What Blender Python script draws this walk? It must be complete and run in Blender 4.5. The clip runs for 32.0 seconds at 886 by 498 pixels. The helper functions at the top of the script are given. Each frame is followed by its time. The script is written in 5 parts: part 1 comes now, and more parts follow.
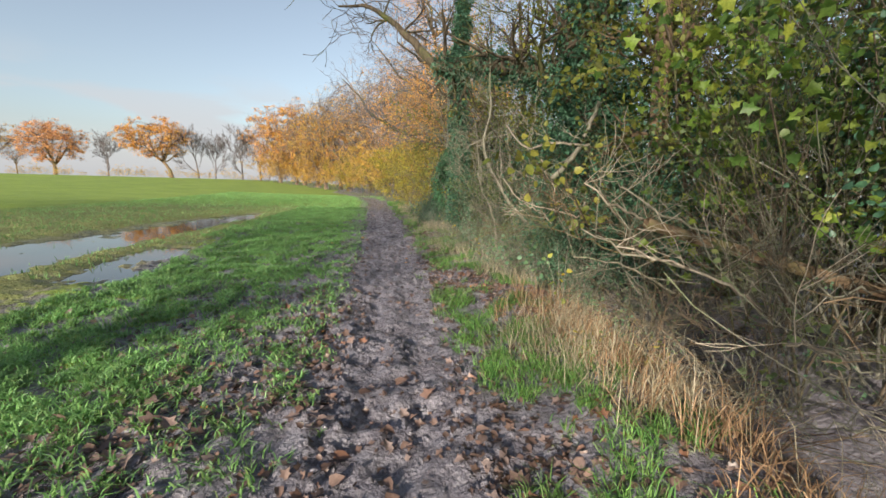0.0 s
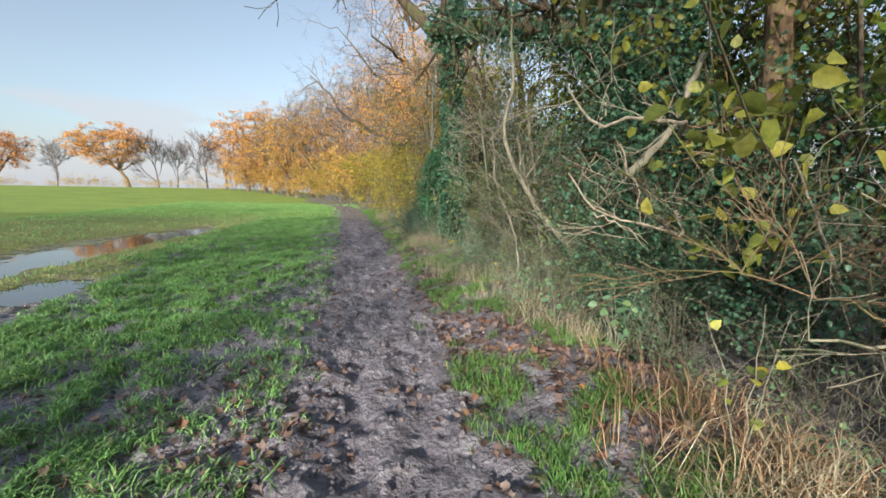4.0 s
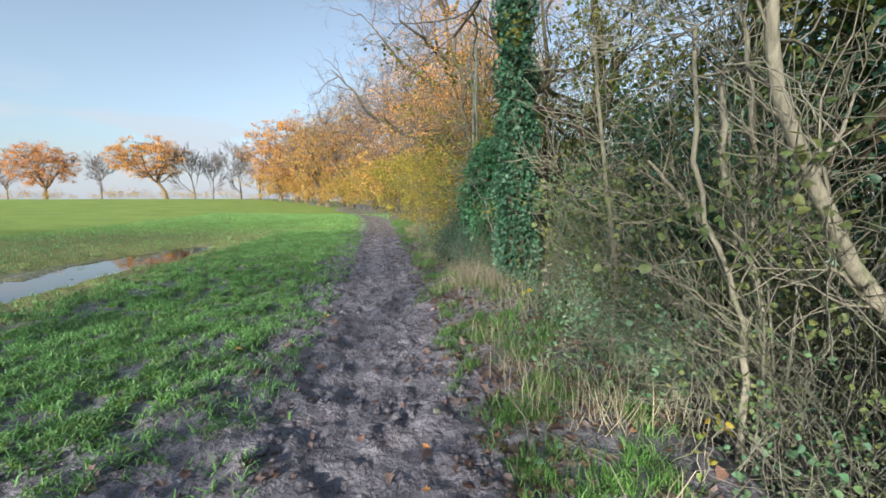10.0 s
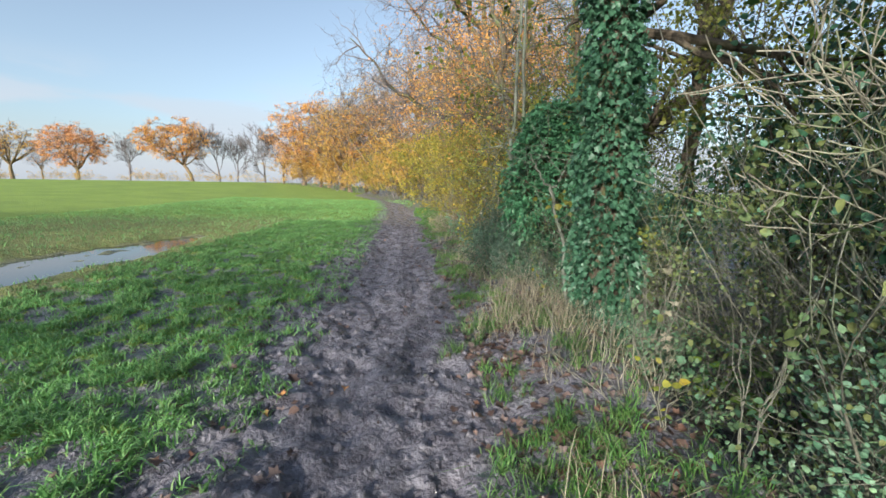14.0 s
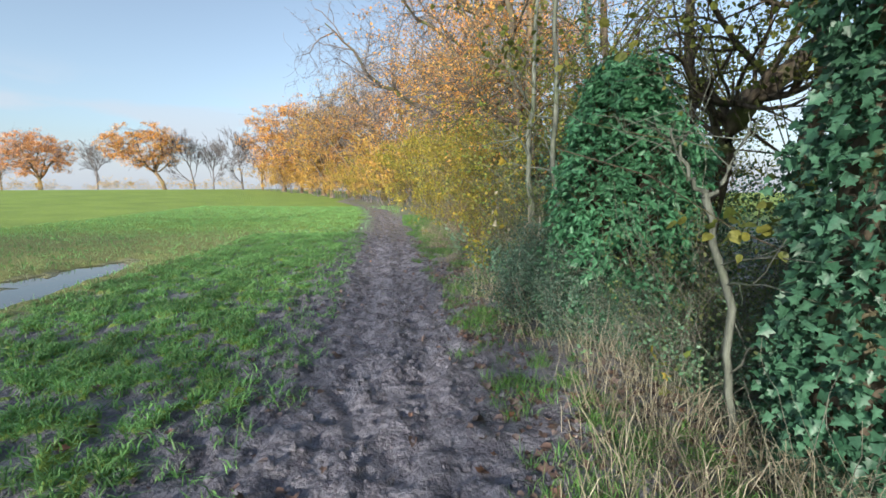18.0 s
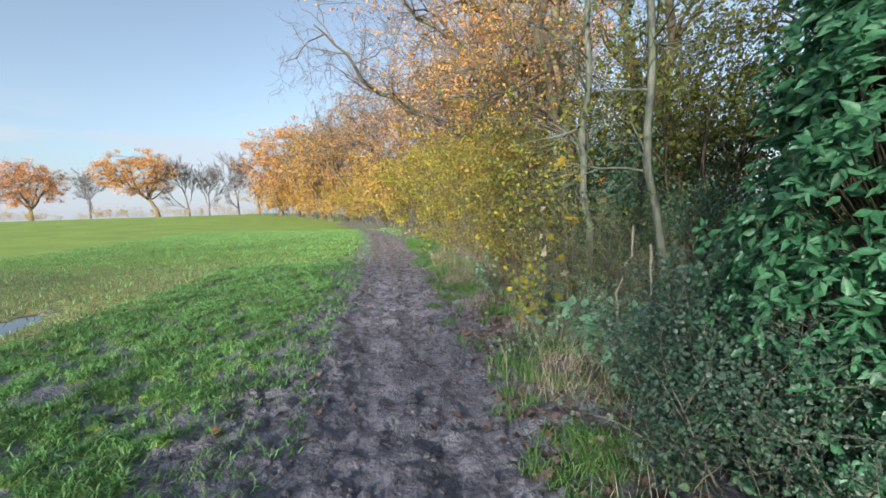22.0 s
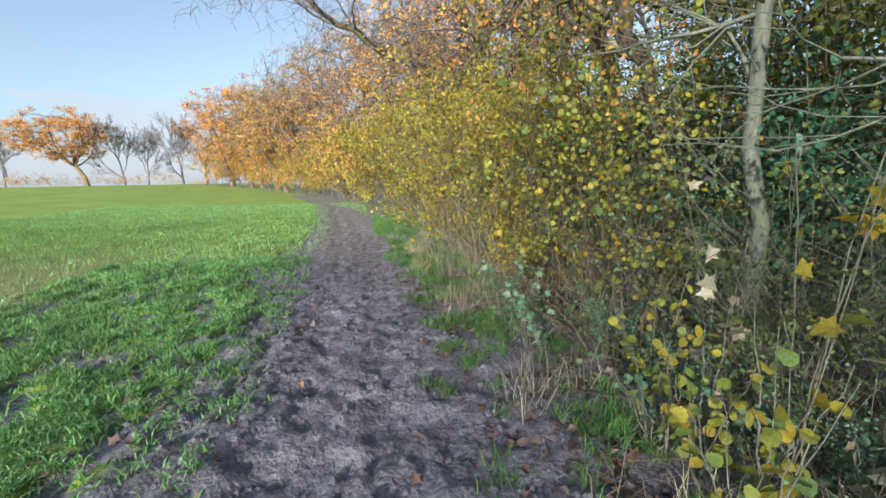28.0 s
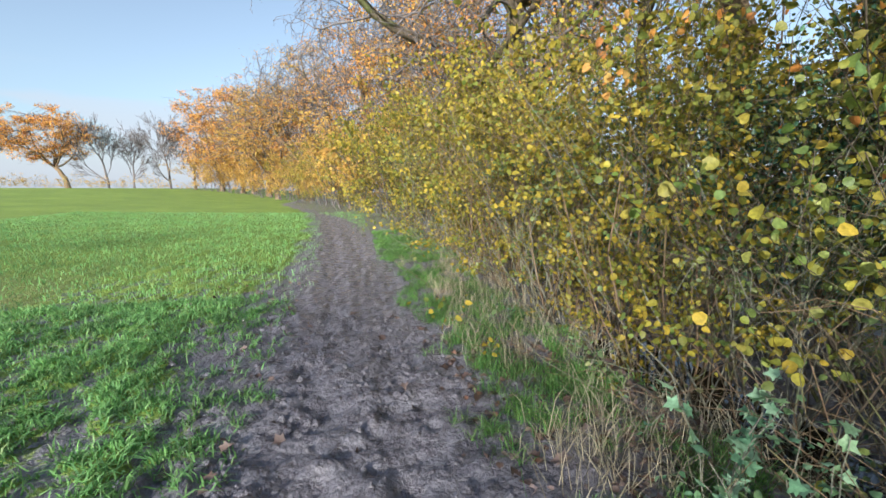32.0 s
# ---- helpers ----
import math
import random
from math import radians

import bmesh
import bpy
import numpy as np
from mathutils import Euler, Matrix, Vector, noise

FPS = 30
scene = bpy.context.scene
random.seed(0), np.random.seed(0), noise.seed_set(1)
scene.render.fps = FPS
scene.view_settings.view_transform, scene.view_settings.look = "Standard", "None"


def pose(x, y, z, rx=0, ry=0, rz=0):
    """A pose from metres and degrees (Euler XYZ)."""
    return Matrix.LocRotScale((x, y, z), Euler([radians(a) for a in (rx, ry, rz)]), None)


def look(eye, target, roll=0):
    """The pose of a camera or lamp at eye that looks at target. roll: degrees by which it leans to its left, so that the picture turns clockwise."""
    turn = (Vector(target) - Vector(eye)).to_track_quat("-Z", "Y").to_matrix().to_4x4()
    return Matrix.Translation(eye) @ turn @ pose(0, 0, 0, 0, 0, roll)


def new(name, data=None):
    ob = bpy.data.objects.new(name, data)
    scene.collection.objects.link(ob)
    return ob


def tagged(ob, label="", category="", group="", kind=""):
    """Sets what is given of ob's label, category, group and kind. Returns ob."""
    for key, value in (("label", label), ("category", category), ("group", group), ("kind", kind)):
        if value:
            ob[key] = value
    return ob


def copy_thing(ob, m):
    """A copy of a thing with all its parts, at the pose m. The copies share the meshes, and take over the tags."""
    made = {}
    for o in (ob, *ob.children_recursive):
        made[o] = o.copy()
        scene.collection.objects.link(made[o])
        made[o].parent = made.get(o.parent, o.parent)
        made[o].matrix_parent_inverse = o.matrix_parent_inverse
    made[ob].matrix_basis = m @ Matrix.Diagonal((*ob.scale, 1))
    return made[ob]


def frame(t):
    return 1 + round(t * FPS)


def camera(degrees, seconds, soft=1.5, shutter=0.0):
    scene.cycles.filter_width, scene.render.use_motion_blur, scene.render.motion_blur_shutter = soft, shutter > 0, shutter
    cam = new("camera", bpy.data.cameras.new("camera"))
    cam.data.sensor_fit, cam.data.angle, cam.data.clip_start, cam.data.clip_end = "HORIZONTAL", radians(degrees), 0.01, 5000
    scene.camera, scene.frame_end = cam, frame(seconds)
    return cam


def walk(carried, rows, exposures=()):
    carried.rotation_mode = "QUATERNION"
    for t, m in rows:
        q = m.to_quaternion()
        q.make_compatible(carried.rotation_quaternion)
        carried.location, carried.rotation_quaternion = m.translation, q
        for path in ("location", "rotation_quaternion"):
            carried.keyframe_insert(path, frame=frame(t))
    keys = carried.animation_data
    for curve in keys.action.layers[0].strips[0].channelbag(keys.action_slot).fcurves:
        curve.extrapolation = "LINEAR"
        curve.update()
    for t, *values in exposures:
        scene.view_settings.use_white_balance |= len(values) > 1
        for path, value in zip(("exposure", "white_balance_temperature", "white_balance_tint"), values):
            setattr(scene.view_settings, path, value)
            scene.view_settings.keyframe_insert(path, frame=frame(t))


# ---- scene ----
cam = camera(94.17, 32.0, soft=1.6)
# seconds, eye x y z, yaw to the left, pitch up, roll
PATH = [
    (0.0, -0.130, 1.179, 1.561, -8.38, -8.88, 1.52),
    (0.5, -0.193, 1.448, 1.540, -10.60, -6.12, 1.66),
    (1.0, -0.246, 1.756, 1.550, -13.45, -8.46, 0.16),
    (1.5, -0.196, 2.092, 1.553, -9.95, -6.18, 2.56),
    (2.0, -0.170, 2.370, 1.554, -7.07, -8.48, 2.56),
    (2.5, -0.190, 2.714, 1.556, -11.37, -6.33, 1.47),
    (4.5, -0.183, 3.823, 1.495, -11.53, -8.17, 0.70),
    (5.0, -0.124, 4.107, 1.517, -7.35, -5.67, 1.67),
    (5.5, -0.076, 4.388, 1.523, -4.98, -6.57, 1.65),
    (6.0, -0.087, 4.716, 1.517, -7.49, -7.74, 0.32),
    (6.5, -0.037, 5.015, 1.515, -9.40, -7.08, 0.34),
    (7.0, 0.006, 5.320, 1.547, -5.48, -7.25, 1.67),
    (7.5, -0.029, 5.633, 1.550, -8.24, -6.69, 1.00),
    (8.0, -0.029, 5.880, 1.554, -10.23, -7.90, -0.21),
    (8.5, 0.041, 6.196, 1.572, -6.13, -4.21, -0.19),
    (9.0, 0.076, 6.495, 1.539, -5.86, -7.03, 1.02),
    (9.5, 0.104, 6.921, 1.562, -8.53, -6.24, 0.53),
    (10.0, 0.165, 7.266, 1.560, -7.09, -7.02, -0.09),
    (10.5, 0.193, 7.574, 1.592, -4.86, -6.86, 0.61),
    (11.0, 0.108, 7.855, 1.563, -7.07, -7.08, 0.17),
    (11.5, 0.091, 8.186, 1.544, -6.28, -6.64, 0.13),
    (12.0, 0.156, 8.518, 1.562, -2.72, -8.31, -0.02),
    (12.5, 0.196, 8.781, 1.533, -4.98, -9.76, -0.04),
    (13.0, 0.223, 9.093, 1.543, -7.91, -9.85, -0.51),
    (13.5, 0.245, 9.378, 1.542, -6.04, -8.58, 0.12),
    (14.0, 0.266, 9.723, 1.553, -3.81, -8.87, 0.81),
    (14.5, 0.155, 10.054, 1.534, -6.07, -7.32, -1.00),
    (16.5, 0.111, 11.311, 1.582, -12.09, -7.89, -1.88),
    (17.0, 0.199, 11.644, 1.596, -8.86, -7.43, 0.33),
    (17.5, 0.200, 11.879, 1.590, -5.50, -8.80, 0.67),
    (18.0, 0.085, 12.164, 1.587, -5.84, -8.42, -0.23),
    (18.5, 0.087, 12.430, 1.571, -5.52, -7.69, -0.33),
    (19.0, 0.136, 12.765, 1.582, -3.67, -8.13, 0.38),
    (19.5, 0.085, 13.086, 1.561, -5.38, -8.29, -0.57),
    (20.0, 0.065, 13.398, 1.555, -7.44, -7.69, -1.67),
    (20.5, 0.088, 13.720, 1.575, -5.60, -6.61, -0.75),
    (21.0, 0.035, 13.971, 1.555, -5.73, -6.06, -1.36),
    (21.5, -0.044, 14.281, 1.548, -8.70, -6.49, -3.25),
    (22.0, -0.031, 14.629, 1.541, -5.78, -5.69, -1.78),
    (22.5, -0.047, 14.912, 1.540, -6.81, -8.12, -0.84),
    (23.0, -0.107, 15.210, 1.529, -9.52, -8.96, -1.58),
    (23.5, -0.090, 15.474, 1.520, -8.96, -6.36, -1.15),
    (24.0, -0.063, 15.775, 1.524, -4.48, -7.55, -0.82),
    (24.5, -0.053, 16.095, 1.494, -7.93, -8.28, -0.54),
    (25.0, -0.062, 16.356, 1.499, -7.12, -7.73, -1.27),
    (25.5, -0.018, 16.669, 1.493, -4.97, -6.30, -0.19),
    (27.5, -0.047, 17.719, 1.578, -8.74, -8.72, 0.08),
    (28.0, -0.046, 18.087, 1.557, -10.56, -9.60, -1.01),
    (28.5, -0.008, 18.452, 1.546, -9.69, -9.03, -1.88),
    (29.0, 0.008, 18.801, 1.537, -3.92, -10.91, -2.02),
    (29.5, -0.074, 19.132, 1.548, -6.16, -9.56, -2.26),
    (30.0, -0.068, 19.452, 1.521, -7.23, -10.10, -1.84),
    (30.5, -0.060, 19.806, 1.535, -5.46, -10.60, 1.19),
    (31.0, -0.175, 20.161, 1.564, -7.71, -9.58, 0.33),
    (31.5, -0.227, 20.427, 1.581, -10.81, -9.63, -0.07),
    (32.0, -0.213, 20.810, 1.587, -11.43, -8.36, 0.14),
]


def aim(x, y, z, yaw, pitch, roll):
    a, b = radians(yaw), radians(pitch)
    way = Vector((-math.sin(a) * math.cos(b), math.cos(a) * math.cos(b), math.sin(b)))
    return look((x, y, z), Vector((x, y, z)) + way * 10, roll)


walk(cam, [(t, aim(*row)) for t, *row in PATH], [(0.0, 0.85, 6550, 8), (4.0, 0.98, 6300, 7), (8.0, 0.98, 6050, 6), (20.0, 1.02, 5900, 5), (32.0, 1.05, 5800, 5)])

# ---- light ----
SUN_AZ, SUN_EL = radians(210), radians(17.5)
world = bpy.data.worlds.new("world")
scene.world = world
world.use_nodes = True
wn, wl = world.node_tree.nodes, world.node_tree.links
wn.clear()
sky = wn.new("ShaderNodeTexSky")
sky.sky_type, sky.sun_disc = "NISHITA", False
sky.sun_elevation, sky.sun_rotation = SUN_EL, SUN_AZ
sky.air_density, sky.dust_density, sky.ozone_density = 1.0, 1.6, 1.5
background = wn.new("ShaderNodeBackground")
background.inputs["Strength"].default_value = 0.104
wout = wn.new("ShaderNodeOutputWorld")
# low bank of fair-weather cloud over the horizon
wtc = wn.new("ShaderNodeTexCoord")
wmap = wn.new("ShaderNodeMapping")
wmap.inputs["Scale"].default_value = (3.2, 3.2, 13.0)
wmap.inputs["Location"].default_value = (0.35, 0.1, 0.0)
wl.new(wtc.outputs["Generated"], wmap.inputs[0])
wnoise = wn.new("ShaderNodeTexNoise")
wnoise.inputs["Scale"].default_value, wnoise.inputs["Detail"].default_value = 1.2, 5
wl.new(wmap.outputs[0], wnoise.inputs["Vector"])
wsep = wn.new("ShaderNodeSeparateXYZ")
wl.new(wtc.outputs["Generated"], wsep.inputs[0])
wband = wn.new("ShaderNodeMapRange")
wband.interpolation_type = "SMOOTHSTEP"
for k_, v_ in ((1, 0.24), (2, 0.1), (3, 0.0), (4, 1.0)):
    wband.inputs[k_].default_value = v_
wl.new(wsep.outputs[2], wband.inputs[0])
wcut = wn.new("ShaderNodeMapRange")
wcut.interpolation_type = "SMOOTHSTEP"
for k_, v_ in ((1, 0.43), (2, 0.58), (3, 0.0), (4, 0.8)):
    wcut.inputs[k_].default_value = v_
wl.new(wnoise.outputs[0], wcut.inputs[0])
wmul = wn.new("ShaderNodeMath")
wmul.operation = "MULTIPLY"
wl.new(wband.outputs[0], wmul.inputs[0])
wl.new(wcut.outputs[0], wmul.inputs[1])
wlow = wn.new("ShaderNodeMapRange")
wlow.interpolation_type = "SMOOTHSTEP"
for k_, v_ in ((1, 0.13), (2, 0.02), (3, 0.0), (4, 0.8)):
    wlow.inputs[k_].default_value = v_
wl.new(wsep.outputs[2], wlow.inputs[0])
wmax = wn.new("ShaderNodeMath")
wmax.operation = "MAXIMUM"
wl.new(wmul.outputs[0], wmax.inputs[0])
wl.new(wlow.outputs[0], wmax.inputs[1])
wmix = wn.new("ShaderNodeMix")
wmix.data_type = "RGBA"
wl.new(wmax.outputs[0], wmix.inputs[0])
whaze = wn.new("ShaderNodeHueSaturation")
whaze.inputs["Saturation"].default_value = 0.62
wl.new(sky.outputs[0], whaze.inputs["Color"])
wwarm = wn.new("ShaderNodeMix")
wwarm.data_type, wwarm.blend_type = "RGBA", "MULTIPLY"
wwarm.inputs[0].default_value = 1.0
wl.new(whaze.outputs[0], wwarm.inputs[6])
wwarm.inputs[7].default_value = (0.97, 1.0, 1.03, 1)
wl.new(wwarm.outputs[2], wmix.inputs[6])
wmix.inputs[7].default_value = (3.6, 3.6, 3.8, 1)
wl.new(wmix.outputs[2], background.inputs[0])
wl.new(background.outputs[0], wout.inputs[0])
sun_dir = Vector((math.sin(SUN_AZ) * math.cos(SUN_EL), math.cos(SUN_AZ) * math.cos(SUN_EL), math.sin(SUN_EL)))
sun = new("sun", bpy.data.lights.new("sun", "SUN"))
sun.data.energy, sun.data.angle, sun.data.color = 5.0, radians(1.0), (1.0, 0.89, 0.73)
sun.matrix_world = look(sun_dir * 60, (0, 0, 0))

# ---- materials ----


def bare(name, rough=0.8, spec=0.3):
    m = bpy.data.materials.new(name)
    m.use_nodes = True
    m.node_tree.nodes.clear()
    n, l = m.node_tree.nodes, m.node_tree.links
    p, o = n.new("ShaderNodeBsdfPrincipled"), n.new("ShaderNodeOutputMaterial")
    p.inputs["Roughness"].default_value = rough
    p.inputs["Specular IOR Level"].default_value = spec
    l.new(p.outputs[0], o.inputs[0])
    return m, n, l, p, o


def ramp(n, stops):
    r = n.new("ShaderNodeValToRGB")
    e = r.color_ramp.elements
    while len(e) < len(stops):
        e.new(0.5)
    for k, (at, c) in enumerate(stops):
        e[k].position, e[k].color = at, (*c, 1)
    return r


def noise_node(n, l, scale, detail=4, rough=0.6, coord=None):
    t = n.new("ShaderNodeTexNoise")
    t.inputs["Scale"].default_value, t.inputs["Detail"].default_value, t.inputs["Roughness"].default_value = scale, detail, rough
    if coord is not None:
        l.new(coord, t.inputs["Vector"])
    return t


def mix(n, l, kind, fac, a, b):
    m = n.new("ShaderNodeMix")
    m.data_type, m.blend_type = "RGBA", kind
    for sock, v in ((m.inputs[0], fac), (m.inputs[6], a), (m.inputs[7], b)):
        if isinstance(v, (int, float)):
            sock.default_value = v
        elif isinstance(v, tuple):
            sock.default_value = (*v, 1)
        else:
            l.new(v, sock)
    return m.outputs[2]


def math_node(n, l, op, a, b=0.5, c=None, clamp=False):
    m = n.new("ShaderNodeMath")
    m.operation, m.use_clamp = op, clamp
    for k, v in enumerate((a, b, c)):
        if v is None:
            continue
        if isinstance(v, (int, float)):
            m.inputs[k].default_value = v
        else:
            l.new(v, m.inputs[k])
    return m.outputs[0]


def span(n, l, value, lo, hi, a=0.0, b=1.0):
    m = n.new("ShaderNodeMapRange")
    m.interpolation_type = "SMOOTHSTEP"
    l.new(value, m.inputs[0])
    for k, v in enumerate((lo, hi, a, b)):
        m.inputs[k + 1].default_value = v
    return m.outputs[0]


def leaf_mat(name, colours, rough=0.5, through_=0.35, spec=0.35):
    """Leaves: each island takes its own tint; light shines through."""
    m, n, l, p, o = bare(name, rough, spec)
    g = n.new("ShaderNodeNewGeometry")
    r = ramp(n, [(k / max(1, len(colours) - 1), c) for k, c in enumerate(colours)])
    info = n.new("ShaderNodeObjectInfo")
    l.new(math_node(n, l, "FRACT", math_node(n, l, "ADD", g.outputs["Random Per Island"], info.outputs["Random"])), r.inputs[0])
    tc = n.new("ShaderNodeTexCoord")
    t = noise_node(n, l, 1.3, 3, coord=tc.outputs["Object"])
    t2 = noise_node(n, l, 60, 2, coord=tc.outputs["Object"])
    v = span(n, l, t.outputs[0], 0.3, 0.7, 0.72, 1.25)
    v2 = span(n, l, t2.outputs[0], 0.3, 0.7, 0.8, 1.15)
    h = n.new("ShaderNodeHueSaturation")
    l.new(r.outputs[0], h.inputs["Color"])
    l.new(math_node(n, l, "MULTIPLY", v, v2), h.inputs["Value"])
    l.new(h.outputs[0], p.inputs["Base Color"])
    tr, mx = n.new("ShaderNodeBsdfTranslucent"), n.new("ShaderNodeMixShader")
    l.new(h.outputs[0], tr.inputs[0])
    mx.inputs[0].default_value = through_
    l.new(p.outputs[0], mx.inputs[1])
    l.new(tr.outputs[0], mx.inputs[2])
    l.new(mx.outputs[0], o.inputs[0])
    return m


def bark_mat(name, dark, light, moss=None, scale=14.0):
    m, n, l, p, o = bare(name, 0.9, 0.2)
    tc = n.new("ShaderNodeTexCoord")
    mp = n.new("ShaderNodeMapping")
    mp.inputs["Scale"].default_value = (1, 1, 0.25)
    l.new(tc.outputs["Object"], mp.inputs[0])
    a = noise_node(n, l, scale, 6, 0.7, mp.outputs[0])
    b = noise_node(n, l, 2.2, 3, 0.6, tc.outputs["Object"])
    r = ramp(n, [(0.3, dark), (0.7, light)])
    l.new(a.outputs[0], r.inputs[0])
    c = r.outputs[0]
    if moss:
        c = mix(n, l, "MIX", span(n, l, b.outputs[0], 0.5, 0.68, 0, 0.8), c, moss)
    l.new(c, p.inputs["Base Color"])
    bump = n.new("ShaderNodeBump")
    bump.inputs["Strength"].default_value, bump.inputs["Distance"].default_value = 0.7, 0.02
    l.new(a.outputs[0], bump.inputs["Height"])
    l.new(bump.outputs[0], p.inputs["Normal"])
    return m


def path_mid(y):
    return np.interp(y, [0, 3, 9, 14, 20, 25, 29, 36, 42, 50, 60], [-0.06, -0.06, 0.05, 0.0, -0.17, -0.3, -0.42, -0.9, -1.6, -3.4, -6.5])


def path_half(y):
    return np.interp(y, [0, 3, 9, 14, 20, 30, 40, 45, 48], [0.34, 0.38, 0.5, 0.56, 0.64, 0.6, 0.5, 0.3, 0.05])


def ground_material():
    m, n, l, p, o = bare("ground", 0.8, 0.5)
    at = n.new("ShaderNodeAttribute")
    at.attribute_name = "cover"
    sep = n.new("ShaderNodeSeparateColor")
    l.new(at.outputs["Color"], sep.inputs[0])
    tc = n.new("ShaderNodeTexCoord")
    co = tc.outputs["Object"]
    fine = noise_node(n, l, 26, 5, 0.6, co)
    mid = noise_node(n, l, 5.5, 5, 0.62, co)
    big = noise_node(n, l, 0.35, 4, 0.6, co)
    grain = noise_node(n, l, 150, 3, 0.6, co)
    crumb = n.new("ShaderNodeTexVoronoi")
    crumb.inputs["Scale"].default_value = 34
    l.new(mix(n, l, "ADD", 0.04, co, fine.outputs["Color"]), crumb.inputs["Vector"])
    crumb2 = n.new("ShaderNodeTexVoronoi")
    crumb2.inputs["Scale"].default_value = 13
    l.new(mix(n, l, "ADD", 0.1, co, mid.outputs["Color"]), crumb2.inputs["Vector"])
    lump = math_node(n, l, "ADD", math_node(n, l, "MULTIPLY", crumb.outputs["Distance"], -0.5), math_node(n, l, "MULTIPLY", crumb2.outputs["Distance"], -0.6))
    mud = ramp(n, [(0.3, (0.082, 0.074, 0.09)), (0.5, (0.17, 0.157, 0.187)), (0.68, (0.32, 0.305, 0.35))])
    # lump darkens the mud between crumbs too: crevice shade put into the colour
    l.new(math_node(n, l, "ADD", mix(n, l, "MIX", 0.6, mix(n, l, "MIX", 0.2, fine.outputs[0], grain.outputs[0]), mid.outputs[0]), math_node(n, l, "MULTIPLY_ADD", lump, 0.1, 0.045)), mud.inputs[0])
    olive = ramp(n, [(0.3, (0.1, 0.11, 0.03)), (0.7, (0.3, 0.28, 0.12))])
    l.new(fine.outputs[0], olive.inputs[0])
    # sunlit yellow of the far field put into its green, past the blades
    green = ramp(n, [(0.3, (0.095, 0.145, 0.024)), (0.5, (0.19, 0.275, 0.038)), (0.72, (0.3, 0.38, 0.062))])
    l.new(mix(n, l, "MIX", 0.35, fine.outputs[0], big.outputs[0]), green.inputs[0])
    c = mix(n, l, "MIX", span(n, l, math_node(n, l, "ADD", sep.outputs[0], math_node(n, l, "ADD", math_node(n, l, "MULTIPLY", math_node(n, l, "SUBTRACT", fine.outputs[0], 0.5), 0.7), math_node(n, l, "MULTIPLY", math_node(n, l, "SUBTRACT", mid.outputs[0], 0.5), 0.9))), 0.4, 0.6), mud.outputs[0], green.outputs[0])
    c = mix(n, l, "MIX", span(n, l, math_node(n, l, "ADD", sep.outputs[1], math_node(n, l, "MULTIPLY", math_node(n, l, "SUBTRACT", mid.outputs[0], 0.5), 0.8)), 0.3, 0.8, 0, 0.85), c, olive.outputs[0])
    l.new(c, p.inputs["Base Color"])
    wet = span(n, l, mid.outputs[0], 0.4, 0.6, 0.14, 0.5)
    rough = mix(n, l, "MIX", sep.outputs[0], wet, (0.85, 0.85, 0.85))
    l.new(rough, p.inputs["Roughness"])
    bump = n.new("ShaderNodeBump")
    bump.inputs["Strength"].default_value, bump.inputs["Distance"].default_value = 0.8, 0.045
    l.new(math_node(n, l, "ADD", math_node(n, l, "MULTIPLY", lump, 0.45), math_node(n, l, "ADD", fine.outputs[0], math_node(n, l, "MULTIPLY", grain.outputs[0], 0.12))), bump.inputs["Height"])
    l.new(bump.outputs[0], p.inputs["Normal"])
    return m


GROUND = ground_material()
BARK_DARK = bark_mat("bark_dark", (0.029, 0.023, 0.017), (0.174, 0.138, 0.102), (0.102, 0.123, 0.036))
BARK_OAK = bark_mat("bark_oak", (0.065, 0.043, 0.029), (0.290, 0.203, 0.131), (0.145, 0.145, 0.058), 10)
BARK_PALE = bark_mat("bark_pale", (0.13, 0.12, 0.095), (0.38, 0.35, 0.28), (0.22, 0.25, 0.14), 22)
BARK_SILVER = bark_mat("bark_silver", (0.07, 0.075, 0.063), (0.23, 0.24, 0.2), (0.12, 0.15, 0.085), 18)
TWIG = bark_mat("twig", (0.11, 0.105, 0.085), (0.3, 0.29, 0.24), (0.18, 0.21, 0.12), 30)
TWIG_FAR = bark_mat("twig_far", (0.072, 0.065, 0.072), (0.232, 0.203, 0.203))
DEAD = bark_mat("dead_wood", (0.24, 0.2, 0.16), (0.52, 0.46, 0.38), None, 40)
IVY = leaf_mat("ivy_leaf", [(0.026, 0.075, 0.042), (0.048, 0.125, 0.068), (0.088, 0.195, 0.118), (0.065, 0.155, 0.092)], 0.42, 0.15, 0.4)
HOLLY = leaf_mat("glossy_leaf", [(0.04, 0.125, 0.058), (0.07, 0.2, 0.095), (0.118, 0.285, 0.145), (0.058, 0.165, 0.085)], 0.4, 0.2, 0.4)
BLUEGREEN = leaf_mat("small_evergreen_leaf", [(0.036, 0.078, 0.05), (0.07, 0.13, 0.088), (0.12, 0.185, 0.145), (0.058, 0.11, 0.066)], 0.4, 0.2, 0.4)
BRAMBLE = leaf_mat("bramble_leaf", [(0.072, 0.152, 0.080), (0.120, 0.232, 0.128), (0.176, 0.264, 0.112), (0.160, 0.304, 0.200)], 0.5, 0.3, 0.3)
OLIVE = leaf_mat("olive_leaf", [(0.102, 0.131, 0.029), (0.189, 0.217, 0.043), (0.290, 0.275, 0.058), (0.145, 0.174, 0.043)], 0.5, 0.4)
DULL = leaf_mat("dull_green_leaf", [(0.09, 0.14, 0.05), (0.15, 0.2, 0.08), (0.23, 0.25, 0.09), (0.12, 0.18, 0.07)], 0.5, 0.35)
